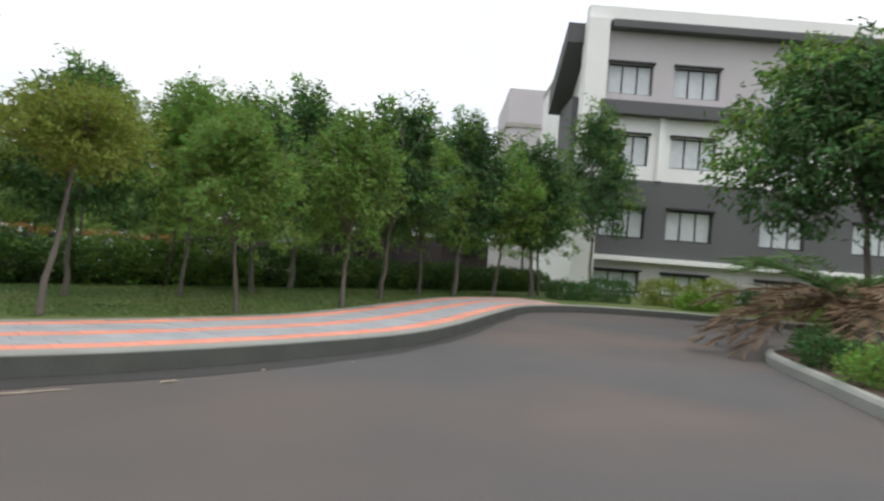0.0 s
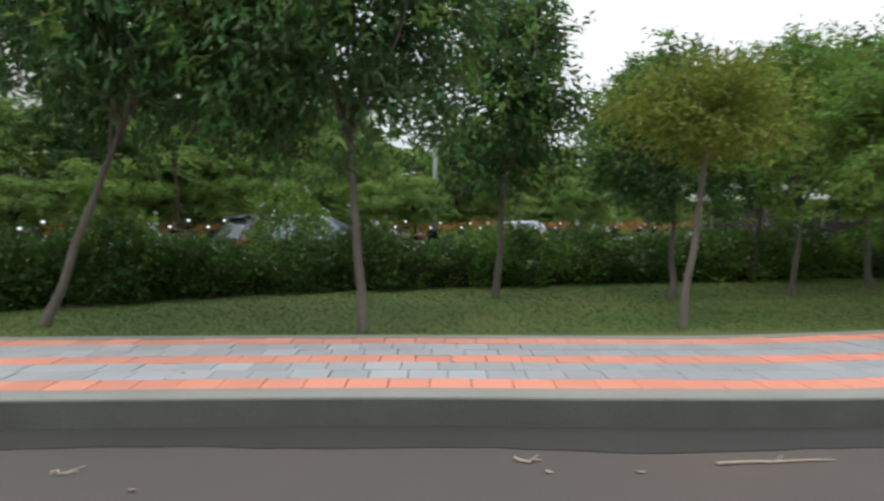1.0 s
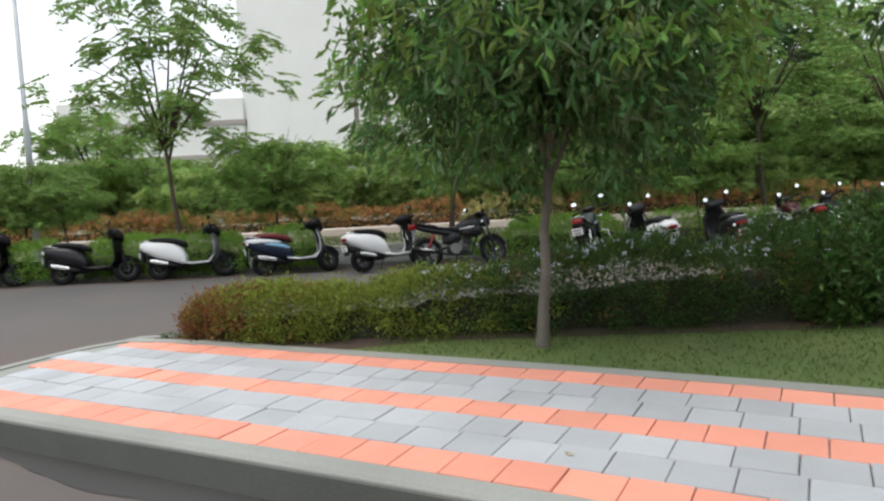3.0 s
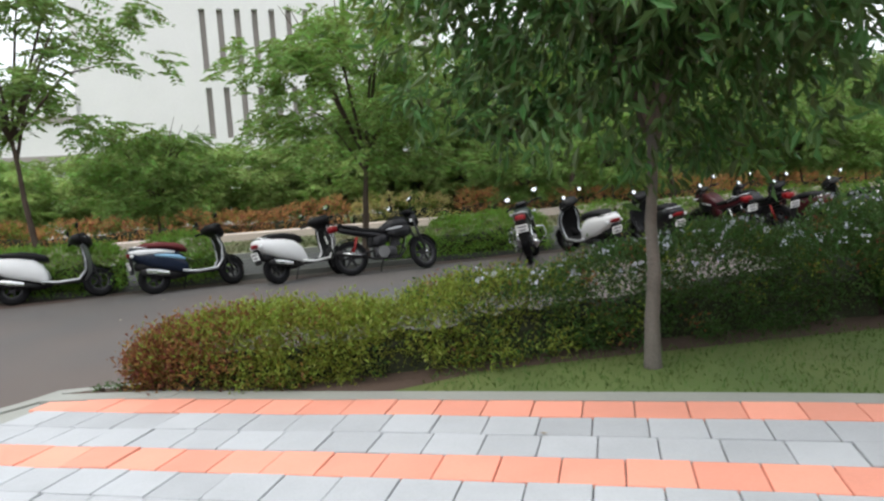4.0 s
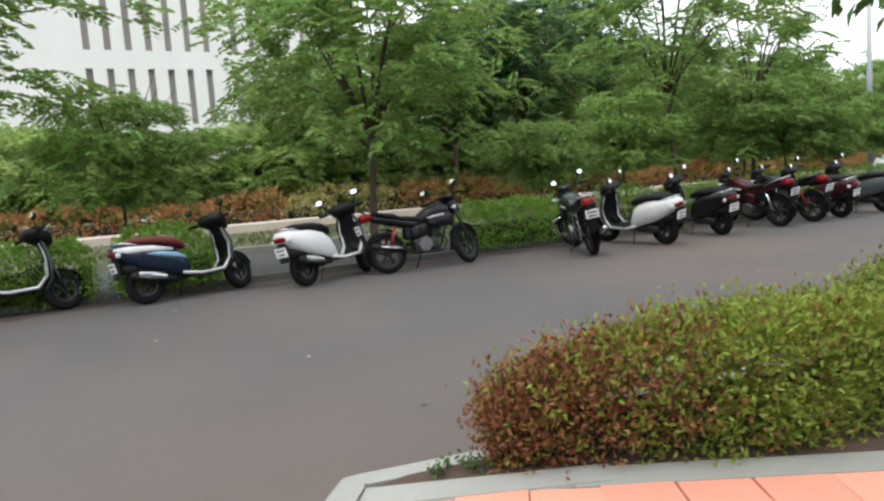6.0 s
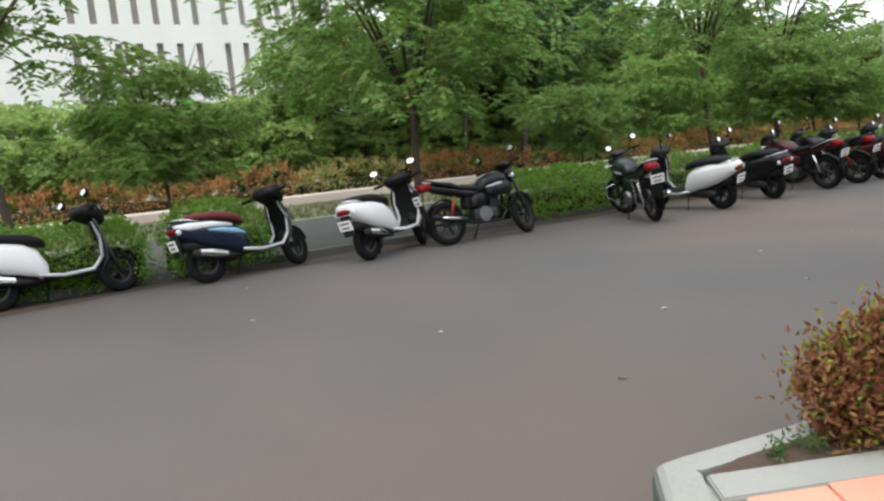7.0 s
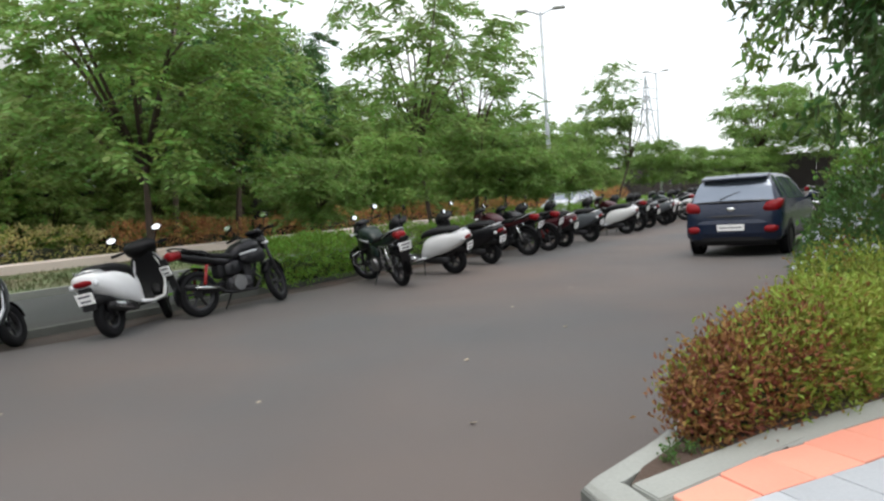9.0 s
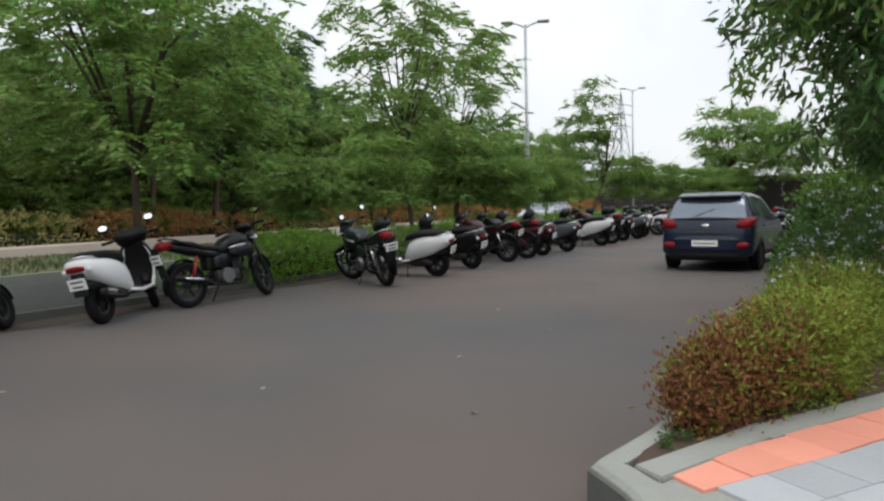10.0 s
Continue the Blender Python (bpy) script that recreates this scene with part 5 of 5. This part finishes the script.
bike_maroon = motorcycle("maroon", "maroon motorcycle with black seat in the parked row")
stand(bike_maroon, (-5.3, 19.35), yaw=118)
pink = scooter("maroon", "seat", None, "maroon scooter in the parked row")
stand(pink, (-3.75, 20.35), yaw=120)
dull = scooter("grey", "seat", None, "grey scooter in the parked row")
stand(dull, (-2.6, 20.95), yaw=118)


def again(src, rear, yaw, label=""):
    made = copy_thing(src, Matrix())
    stand(made, rear, yaw=yaw)
    if label:
        made["label"] = label


again(bike_red, (-4.5, 19.85), 120, "black motorcycle squeezed into the parked row")
again(pearl, (-0.55, 22.2), 124)
kinds = [bike_maroon, grey_one, dull, pearl, bike_guard, white_one, pink, bike_red, pearl, dull, grey_one, white_one, pearl, dull]
for k, src_bike in enumerate(kinds):
    p = uv(12.2 + k * 1.15 + (0.25 if k % 3 else 0), 19.15 + 0.12 * (k % 2))
    again(src_bike, (p.x, p.y), 120 + (k * 37) % 9 - 4)
for k, src_bike in enumerate((bike_guard, white_one, pearl, white_one, grey_one, pearl)):
    p = uv(17.5 + k * 1.3, 15.2)
    again(src_bike, (p.x, p.y), -62 + (k * 31) % 12)
for k, src_bike in enumerate((grey_one, dull, white_one)):
    again(src_bike, (-20.6 - 1.7 * k, 11.6 - 0.95 * k), 36 + 5 * k)


def car(body_mat, label):
    """A small five-door hatchback, facing +x."""
    root = empty("hatchback_car", pose(0, 0, 0), label, "car", "cars")
    # x, half width, underside, belt, half roof width, roof
    ST = np.array([(-1.88, 0.66, 0.42, 0.70, 0.60, 0.74), (-1.86, 0.74, 0.33, 0.80, 0.66, 0.86), (-1.80, 0.79, 0.27, 0.90, 0.68, 0.97), (-1.74, 0.81, 0.25, 0.94, 0.665, 1.06), (-1.62, 0.825, 0.24, 0.96, 0.62, 1.30), (-1.52, 0.83, 0.24, 0.97, 0.56, 1.44), (-1.35, 0.83, 0.24, 0.97, 0.545, 1.49), (-0.9, 0.83, 0.22, 0.96, 0.545, 1.51), (-0.3, 0.83, 0.21, 0.94, 0.545, 1.505), (0.25, 0.83, 0.21, 0.93, 0.545, 1.465),
                   (0.6, 0.83, 0.22, 0.92, 0.60, 1.30), (0.95, 0.825, 0.22, 0.91, 0.66, 1.06), (1.15, 0.82, 0.22, 0.90, 0.70, 0.98), (1.5, 0.80, 0.24, 0.82, 0.68, 0.89), (1.75, 0.74, 0.26, 0.70, 0.62, 0.77), (1.86, 0.62, 0.34, 0.58, 0.5, 0.62)])

    def sec(x):
        w, zb, belt, wr, roof = [np.interp(x, ST[:, 0], ST[:, k]) for k in range(1, 6)]
        return [(0.0, zb), (w * 0.75, zb), (w * 0.95, zb + 0.06), (w, zb + 0.22 * (belt - zb) + 0.04), (w * 1.005, zb + 0.6 * (belt - zb)), (w * 0.985, belt), (wr + (w * 0.985 - wr) * 0.5, belt + (roof - belt) * 0.5), (wr + 0.015, roof - 0.25 * (roof - belt) * 0.35), (wr * 0.85, roof - 0.012), (wr * 0.5, roof + 0.005), (0.0, roof + 0.012)]

    def at_j(x, j):
        s = sec(x)
        i = int(min(j, len(s) - 1.001))
        f = j - i
        return s[i][0] * (1 - f) + s[i + 1][0] * f, s[i][1] * (1 - f) + s[i + 1][1] * f

    bm = bmesh.new()
    rows = []
    xs = sorted(set(list(ST[:, 0]) + list(np.linspace(-1.7, 1.7, 24))))
    for x in xs:
        s = sec(x)
        rows.append([bm.verts.new((x, y, z)) for y, z in s] + [bm.verts.new((x, -y, z)) for y, z in s[-2:0:-1]])
    k = len(rows[0])
    for a, b in zip(rows, rows[1:]):
        for j in range(k):
            bm.faces.new((a[j], a[(j + 1) % k], b[(j + 1) % k], b[j]))
    bm.faces.new(rows[0]), bm.faces.new(rows[-1][::-1])
    bmesh.ops.recalc_face_normals(bm, faces=bm.faces[:])
    body = part("body", bm, body_mat, root, smooth=True)

    def patch(name, fx, j0, j1, mt, sides=(1, -1), across=False, n=8, off=0.006, label=""):
        """A panel lying on the body between two x lines and two girths."""
        for s in ((1,) if across else sides):
            bm = bmesh.new()
            grid = []
            for u in np.linspace(0, 1, n + 1):
                line = []
                js = np.linspace(j0, 20 - j0, 13) if across else np.linspace(j0, j1, 5)
                for q in js:
                    sg = s if q <= 10 else -s
                    jj = q if q <= 10 else 20 - q
                    share = (jj - j0) / max(j1 - j0, 1e-6)
                    x = fx(u, share)
                    y, z = at_j(x, jj)
                    o = Vector((0, y - 0.0, z - 0.6))
                    line.append(bm.verts.new((x + (-off if x < -1.2 and across else (off if across else 0)), sg * (y + (0 if across else off)), z + (off if across else 0.0))))
                grid.append(line)
            for a, b in zip(grid, grid[1:]):
                for m in range(len(a) - 1):
                    bm.faces.new((a[m], a[m + 1], b[m + 1], b[m]))
            bmesh.ops.recalc_face_normals(bm, faces=bm.faces[:])
            part(name, bm, mt, root, label, smooth=True)

    patch("rear_window", lambda u, s: -1.765 + 0.225 * u, 7.0, 10, V["glass"], across=True, label="sloping reflecting rear window")
    patch("windscreen", lambda u, s: 0.33 + 0.68 * u, 7.2, 10, V["glass"], across=True, label="sloping dark windscreen")
    patch("front_side_window", lambda u, s: -0.28 + (0.95 - 0.62 * s) * u, 5.15, 7.3, V["glass"])
    patch("rear_side_window", lambda u, s: -1.15 + 0.18 * s + (0.8 - 0.18 * s) * u, 5.15, 7.3, V["glass"])
    patch("quarter_window", lambda u, s: -1.45 + 0.1 * s + 0.22 * u, 5.4, 7.0, V["glass"])
    # lower black bumper insert, handle line, lights
    for s in (-1, 1):
        bm = bmesh.new()
        loft(bm, [(-1.865, s * 0.63, 0.875, 0.10, 0.055), (-1.82, s * 0.675, 0.91, 0.125, 0.095), (-1.70, s * 0.755, 0.95, 0.075, 0.085), (-1.55, s * 0.79, 1.0, 0.03, 0.03)], 14)
        part("tail_light", bm, V["tail"], root, "red tail light", smooth=True)
        bm = bmesh.new()
        loft(bm, [(-1.915, s * 0.62, 0.50, 0.06, 0.03), (-1.885, s * 0.64, 0.51, 0.11, 0.065), (-1.8, s * 0.67, 0.53, 0.11, 0.06)], 12)
        part("rear_reflector", bm, V["tail"], root, smooth=True)
        bm = bmesh.new()
        loft(bm, [(1.45, s * 0.64, 0.78, 0.1, 0.06), (1.66, s * 0.62, 0.72, 0.12, 0.075), (1.78, s * 0.52, 0.68, 0.08, 0.05)], 12)
        part("headlight", bm, V["lamp"], root, smooth=True)
        bm = bmesh.new()
        loft(bm, [(0.48, s * 0.93, 1.0, 0.07, 0.05), (0.56, s * 0.94, 1.0, 0.09, 0.075), (0.66, s * 0.91, 0.99, 0.06, 0.05)], 12)
        tube(bm, [(0.56, s * 0.8, 0.95), (0.56, s * 0.9, 0.98)], 0.025, 8)
        part("door_mirror", bm, body_mat, root, smooth=True)
        for x in (-0.95, 0.0):
            bm = bmesh.new()
            add_box(bm, (x, s * 0.845 - 0.012, 0.84), (x + 0.18, s * 0.845 + 0.012, 0.87), 0.008)
            part("door_handle", bm, body_mat, root)
        for name, x in (("rear_wheel", -1.2), ("front_wheel", 1.22)):
            bm = bmesh.new()
            ring_solid(bm, x, 0.31, s * 0.835, s * 0.842, [(0.001, 0), (0.335, 0), (0.335, 1), (0.001, 1)], 30)
            part("wheel_arch", bm, V["black"], root)
            wheel(root, name, x, 0.29, 0.19, s * 0.765, 0.66, 8, V["silver"])
    bm = bmesh.new()
    add_box(bm, (-1.7, -0.7, 0.2), (1.7, 0.7, 0.3), 0.012)
    part("underside", bm, V["black"], root)

    def rear_band(name, half, profile, bow, mt, label=""):
        """A strip across the tail: (x, z) corners, bowed forwards towards its ends."""
        bm = bmesh.new()
        rings = []
        for y in np.linspace(-half, half, 19):
            back = bow * abs(y / half) ** 3.0
            rings.append([bm.verts.new((x + back, y, z)) for x, z in profile])
        k = len(profile)
        for a, b in zip(rings, rings[1:]):
            for j in range(k):
                bm.faces.new((a[j], a[(j + 1) % k], b[(j + 1) % k], b[j]))
        bm.faces.new(rings[0]), bm.faces.new(rings[-1][::-1])
        bmesh.ops.recalc_face_normals(bm, faces=bm.faces[:])
        part(name, bm, V[mt], root, label, smooth=False)

    rear_band("rear_bumper", 0.80, [(-1.90, 0.36), (-1.935, 0.44), (-1.935, 0.62), (-1.905, 0.685), (-1.80, 0.70), (-1.78, 0.36)], 0.13, "navy")
    rear_band("diffuser", 0.70, [(-1.86, 0.24), (-1.905, 0.30), (-1.905, 0.37), (-1.80, 0.37), (-1.80, 0.24)], 0.10, "black", "black lower valance")
    # black band painting the shadow line under the tailgate's crease
    rear_band("hatch_crease", 0.56, [(-1.885, 0.735), (-1.90, 0.75), (-1.875, 0.775), (-1.80, 0.77), (-1.80, 0.735)], 0.05, "gloss", "tailgate fold with its shadow line put into the colour")
    rear_band("roof_spoiler", 0.56, [(-1.70, 1.42), (-1.715, 1.435), (-1.69, 1.455), (-1.40, 1.505), (-1.40, 1.46)], 0.09, "navy")
    rear_band("window_seal", 0.66, [(-1.80, 1.0), (-1.815, 1.01), (-1.80, 1.03), (-1.74, 1.03), (-1.74, 1.0)], 0.05, "gloss")
    plate(root, -1.94, 0.55, 0, 0.46, 0.115)
    bm = bmesh.new()
    bmesh.ops.create_uvsphere(bm, u_segments=16, v_segments=8, radius=1, matrix=Matrix.Translation((-1.865, 0, 0.875)) @ Matrix.Diagonal((0.02, 0.075, 0.042, 1)))
    part("badge", bm, V["chrome"], root, "oval chrome badge", smooth=True)
    bm = bmesh.new()
    tube(bm, [(-1.3, 0, 1.51), (-1.42, 0, 1.62)], [0.008, 0.003], 6)
    part("aerial", bm, V["black"], root)
    bm = bmesh.new()
    tube(bm, [(-1.775, 0.22, 1.055), (-1.71, 0.0, 1.15), (-1.69, -0.12, 1.19)], 0.007, 6)
    part("rear_wiper", bm, V["black"], root)
    return root


navy_car = car(V["navy"], "dark blue metallic hatchback parked on the road")
navy_car.matrix_world = pose(-3.25 + 1.15 * AX, 15.56 + 1.15 * AY, 0, 0, 0, 30.5) @ Matrix.Diagonal((0.925, 0.925, 0.9, 1))
silver_car = copy_thing(navy_car, pose(5.0, 33.5, 0, 0, 0, 212))
silver_car["label"] = "silver hatchback on the far carriageway"
for child in silver_car.children_recursive:
    if child.name.split(".")[0] in ("body", "door_mirror", "door_handle"):
        child.data = child.data.copy()
        child.data.materials[0] = V["silver"]
# bed with the palm on the other side of the road
BED = smooth_line([(2.5, -0.9), (4.6, 0.65), (6.86, 2.2), (8.3, 3.15), (9.9, 4.2), (10.8, 4.5), (11.8, 4.3), (12.6, 3.0), (13.2, 0.0), (14, -6)], 0.15)
bn = normals_left(BED)
bn = -bn if (BED[20] + bn[20])[1] > BED[20][1] else bn
sweep("kerb_bed", BED, bn, [(0, -0.05), (0.0, 0.11), (0.03, 0.15), (0.13, 0.15), (0.13, -0.05)], M["concrete"], "grey concrete kerb of the planting bed", stride=1)
sheet("planting_bed", [tuple(p + q * 0.1) for p, q in zip(BED[::4], bn[::4])] + [(14, -8), (2.5, -8)], M["earth"], "planted earth bed beside the road", 0.14)
for k, (x, y, rx, h) in enumerate([(9.3, 3.2, 0.6, 0.35), (8.2, 2.4, 0.6, 0.35), (10.4, 3.6, 0.5, 0.4), (7.3, 1.6, 0.6, 0.32), (9.2, 2.3, 0.6, 0.4), (8.0, 1.2, 0.6, 0.4), (6.3, 0.9, 0.6, 0.3)]):
    shrub("ground_cover", x, y, 0.14, rx, h, M["leaf_light"] if k % 2 else M["leaf"], "low dark green ground cover in the bed", 60 + k, 1500, 0.07)


def palm(x, y):
    """A low palm with a skirt of dry fronds."""
    r = np.random.default_rng(9)
    root = empty("palm", pose(x, y, 0.14), "low palm with long dry brown fronds", "palm")
    bm = bmesh.new()
    tube(bm, [(0, 0, -0.1), (0.03, 0, 0.4), (0, 0.02, 0.9)], [0.16, 0.13, 0.10], 10)
    part("trunk", bm, M["bark_dark"], root)
    for k in range(40):
        a, up = k * 2.4 + r.uniform(-0.3, 0.3), r.uniform(-0.25, 0.9)
        length = r.uniform(1.7, 2.5)
        ax = Vector((math.cos(a), math.sin(a), up)).normalized()
        P, D = [], []
        for t in np.linspace(0.05, 1, 44):
            spine = ax * length * t + Vector((0, 0, 0.8 - 0.75 * length * t * t * 0.5))
            tang = (ax - Vector((0, 0, 0.75 * t))).normalized()
            side = tang.cross(Vector((0, 0, 1))).normalized()
            for s in (-1, 1):
                P.append(spine)
                D.append(tang * 0.9 + side * s * 0.8 + Vector((0, 0, r.normal(0, 0.15))))
        me = leaves("frond", np.array([tuple(p) for p in P]), np.array([tuple(p) for p in D]), 0.42, 0.028, r, 0.1)
        link_mesh("frond", me, M["dry"] if up < 0.55 else M["hedge_green"], root)
    return root


palm(11.5, 3.7)
back_tree = copy_thing(wide, pose(16.6, 4.4, 0.1, 0, 0, 40) @ Matrix.Diagonal((2.0, 2.0, 1.5, 1)))
back_tree["label"] = "spreading green tree in the bed beside the office"
back_tree = copy_thing(ft[0], pose(19.5, 2.0, 0.1, 0, 0, 140) @ Matrix.Scale(1.3, 4))
back_tree["label"] = "spreading green tree in the bed beside the office"
slim_copy = copy_thing(slim, pose(22.3, 15.0, 0.15, 0, 0, 60) @ Matrix.Diagonal((1.3, 1.3, 1.72, 1)))
slim_copy["label"] = "tall narrow dark green tree in front of the office"
for k, (x, y, rx, h, mt) in enumerate([(18.9, 12.2, 1.0, 0.8, "leaf"), (20.2, 11.0, 0.9, 0.9, "hedge_lime"), (20.8, 9.6, 0.9, 1.0, "leaf_yellow"), (21.4, 8.3, 0.8, 0.8, "leaf"), (19.6, 9.6, 0.6, 0.5, "clipped"), (20.6, 7.0, 0.8, 0.7, "clipped"), (17.6, 12.8, 0.8, 0.6, "leaf"), (21.8, 6.2, 1.0, 0.9, "leaf"), (21.2, 5.0, 0.9, 0.7, "hedge_green")]):
    shrub("shrub", x, y, 0.14, rx, h, M[mt], "leafy ornamental shrub in front of the office", 80 + k, 2200, 0.09)
# flowering shrubs standing above the hedge
shrub("flowering_shrub", -2.35, 13.75, 0.19, 0.75, 1.6, M["leaf_light"], "tall shrub with white blossoms behind the hedge", 41, 4200, 0.08, 0.02)
for k, (x, y, rx, h) in enumerate([(-5.3, 11.9, 0.45, 0.85), (-4.2, 12.4, 0.5, 1.0), (-1.2, 13.4, 0.7, 1.1), (0.9, 14.0, 0.7, 1.0), (2.6, 14.4, 0.8, 1.05), (4.6, 14.8, 0.8, 1.0), (7.0, 15.2, 0.9, 1.1), (9.5, 15.5, 0.9, 1.2)]):
    shrub("flowering_shrub", x, y, 0.19, rx, h, M["leaf_light"] if k % 2 else M["hedge_green"], "green shrub with pale blossoms in the hedge", 42 + k, 3200, 0.06, 0.012)
# tufts of grass on the median and the verge
for k in range(14):
    p = uv(-13 + k * 2.9 + (k * 37 % 10) * 0.12, 21.5 + (k * 17 % 5) * 0.07)
    shrub("grass_tuft", p.x, p.y, 0.07, 0.45, 0.35, M["clipped"], "rough green tuft on the median", 100 + k, 700, 0.09, category="grass tuft")


# litter on the asphalt
def twig(x, y, length, ang, seed):
    r = np.random.default_rng(seed)
    root = empty("twig", pose(x, y, 0.008, 0, 0, ang), "dry pale twig lying on the asphalt", "twig")
    bm = bmesh.new()
    pts = [(length * t, r.normal(0, 0.012), abs(r.normal(0, 0.004))) for t in np.linspace(0, 1, 7)]
    tube(bm, pts, [0.009, 0.008, 0.008, 0.007, 0.006, 0.005, 0.003], 6)
    part("stick", bm, M["twig"], root)
    bm = bmesh.new()
    tube(bm, [pts[3], (pts[3][0] + 0.07, 0.06, 0.01)], [0.004, 0.002], 5)
    part("side_shoot", bm, M["twig"], root)


twig(0.72, 6.0, 0.62, 2, 1)
twig(1.98, 6.0, 0.16, 4, 2)
twig(-0.25, 6.13, 0.13, 0, 3)
twig(-2.45, 6.15, 0.12, 0, 4)


def scrap(x, y, size, seed, z=0.003):
    r = np.random.default_rng(seed)
    bm = bmesh.new()
    vs = [bm.verts.new((size * math.cos(a) * r.uniform(0.5, 1), size * 0.7 * math.sin(a) * r.uniform(0.5, 1), abs(r.normal(0, 0.006)))) for a in np.linspace(0, 6.28, 8, endpoint=False)]
    f = bm.faces.new(vs)
    bmesh.ops.solidify(bm, geom=[f], thickness=0.003)
    bmesh.ops.translate(bm, verts=bm.verts[:], vec=(x, y, z + 0.003))
    tagged(part("dry_leaf", bm, M["twig"]), "dry pale leaf lying on the ground", "leaf", "fallen leaves")


for k, (x, y) in enumerate([(-0.12, 5.97), (0.31, 5.93), (-11.93, 11.43), (-10.3, 11.6), (-9.0, 12.2), (-10.9, 10.2), (-13.6, 12.3), (-2.0, 5.9), (-7.5, 14.4), (-14.2, 13.9), (-8.8, 13.6), (3.0, 6.2), (4.1, 6.3)]):
    scrap(x, y, 0.028, 200 + k)
for k, (x, y) in enumerate([(-6.3, 7.45), (-3.0, 7.9), (-1.5, 8.1), (-0.4, 7.6), (-4.6, 8.6), (-2.2, 7.4), (0.6, 7.7), (-7.7, 8.3)]):
    scrap(x, y, 0.025, 240 + k, 0.196)

# unseen trees added behind the walk, to darken reflections and block low skylight
for k, (x, y) in enumerate([(-30, -10), (-25, -15), (-19, -17), (-13, -16), (-7, -18), (-1, -17), (5, -16), (11, -15), (17, -12), (-36, -4), (-22, -22), (-4, -24), (8, -22), (24, -8)]):
    unseen_tree = copy_thing(ft[0] if k % 2 else ft[4], pose(x, y, -0.05, 0, 0, k * 47) @ Matrix.Scale(1.5 if k % 2 else 1.7, 4))
    tagged(unseen_tree, "unseen tree added behind the camera to darken reflections", "tree")
    unseen_tree["group"] = "trees beyond the asphalt"

for k, (x, y) in enumerate([(-10.68, 8.84), (-10.56, 8.88)]):
    shrub("weed", x, y, 0.19, 0.05, 0.035, M["hedge_green"], "small green weed beside the kerb", 300 + k, 70, 0.022, category="weed")
# pavers, row by row
def pavers():
    root = empty("pavement", pose(-10.7, 7.1, 0.17), "pavement of staggered grey pavers with three salmon stripes", "pavement", kind="structure")
    inv = root.matrix_world.inverted()
    T, G = 0.256, 0.005

    def paver_mesh(kind, seed):
        bm = bmesh.new()
        add_box(bm, (G / 2, G / 2, -0.03), (T - G / 2, T - G / 2, 0.022), 0.006)
        me = bpy.data.meshes.new("paver")
        bm.to_mesh(me)
        bm.free()
        me.materials.append(M[kind])
        return me

    shared = {k: paver_mesh(k, 0) for k in ("tile_red", "tile_grey")}
    seg = np.r_[0, np.cumsum(np.linalg.norm(np.diff(OUTER, axis=0), axis=1))]
    r = np.random.default_rng(8)
    count = 0
    rest = {k: bmesh.new() for k in shared}
    rows_v = {k: ([], []) for k in shared}
    for j, kind in enumerate(("tile_red", "tile_grey", "tile_grey", "tile_red", "tile_grey", "tile_grey", "tile_red")):
        off = 0.135 + j * T
        line = OUTER + INW * off
        d = np.r_[0, np.cumsum(np.linalg.norm(np.diff(line, axis=0), axis=1))]
        s = d[START] - 5 * T + (0.5 * T if j % 3 == 2 else 0.15 * (j % 3)) + (0.08 if j == 6 else 0)
        while s < d[PAVE_END] - T:
            x, y = np.interp(s, d, line[:, 0]), np.interp(s, d, line[:, 1])
            x2, y2 = np.interp(s + T, d, line[:, 0]), np.interp(s + T, d, line[:, 1])
            if s < d[START]:
                x, y = line[START][0] - (d[START] - s), line[START][1]
                x2, y2 = x + T, y
            ang = math.degrees(math.atan2(y2 - y, x2 - x))
            m = pose(x, y, 0.172 + r.normal(0, 0.0015), r.normal(0, 0.25), r.normal(0, 0.25), ang)
            if all(x > OUTER[i][0] + (0.15 if j == 6 else 0.13) for i in range(CORNER - 4, START) if abs(OUTER[i][1] - y - T / 2) < 0.2):
                if count < 300 and x < -0.2:
                    ob = new("paver", shared[kind])
                    ob.parent = root
                    ob.matrix_local = inv @ m
                    count += 1
                else:
                    V, F = rows_v[kind]
                    me = shared[kind]
                    n0 = len(V)
                    q = inv @ m
                    V.extend(tuple(q @ v.co) for v in me.vertices)
                    F.extend(tuple(n0 + i for i in p.vertices) for p in me.polygons)
            s += T
    for kind, (V, F) in rows_v.items():
        me = bpy.data.meshes.new("paver_rows")
        me.from_pydata(V, [], F)
        tagged(link_mesh("paver_rows", me, M[kind], root), kind="stuff")


pavers()
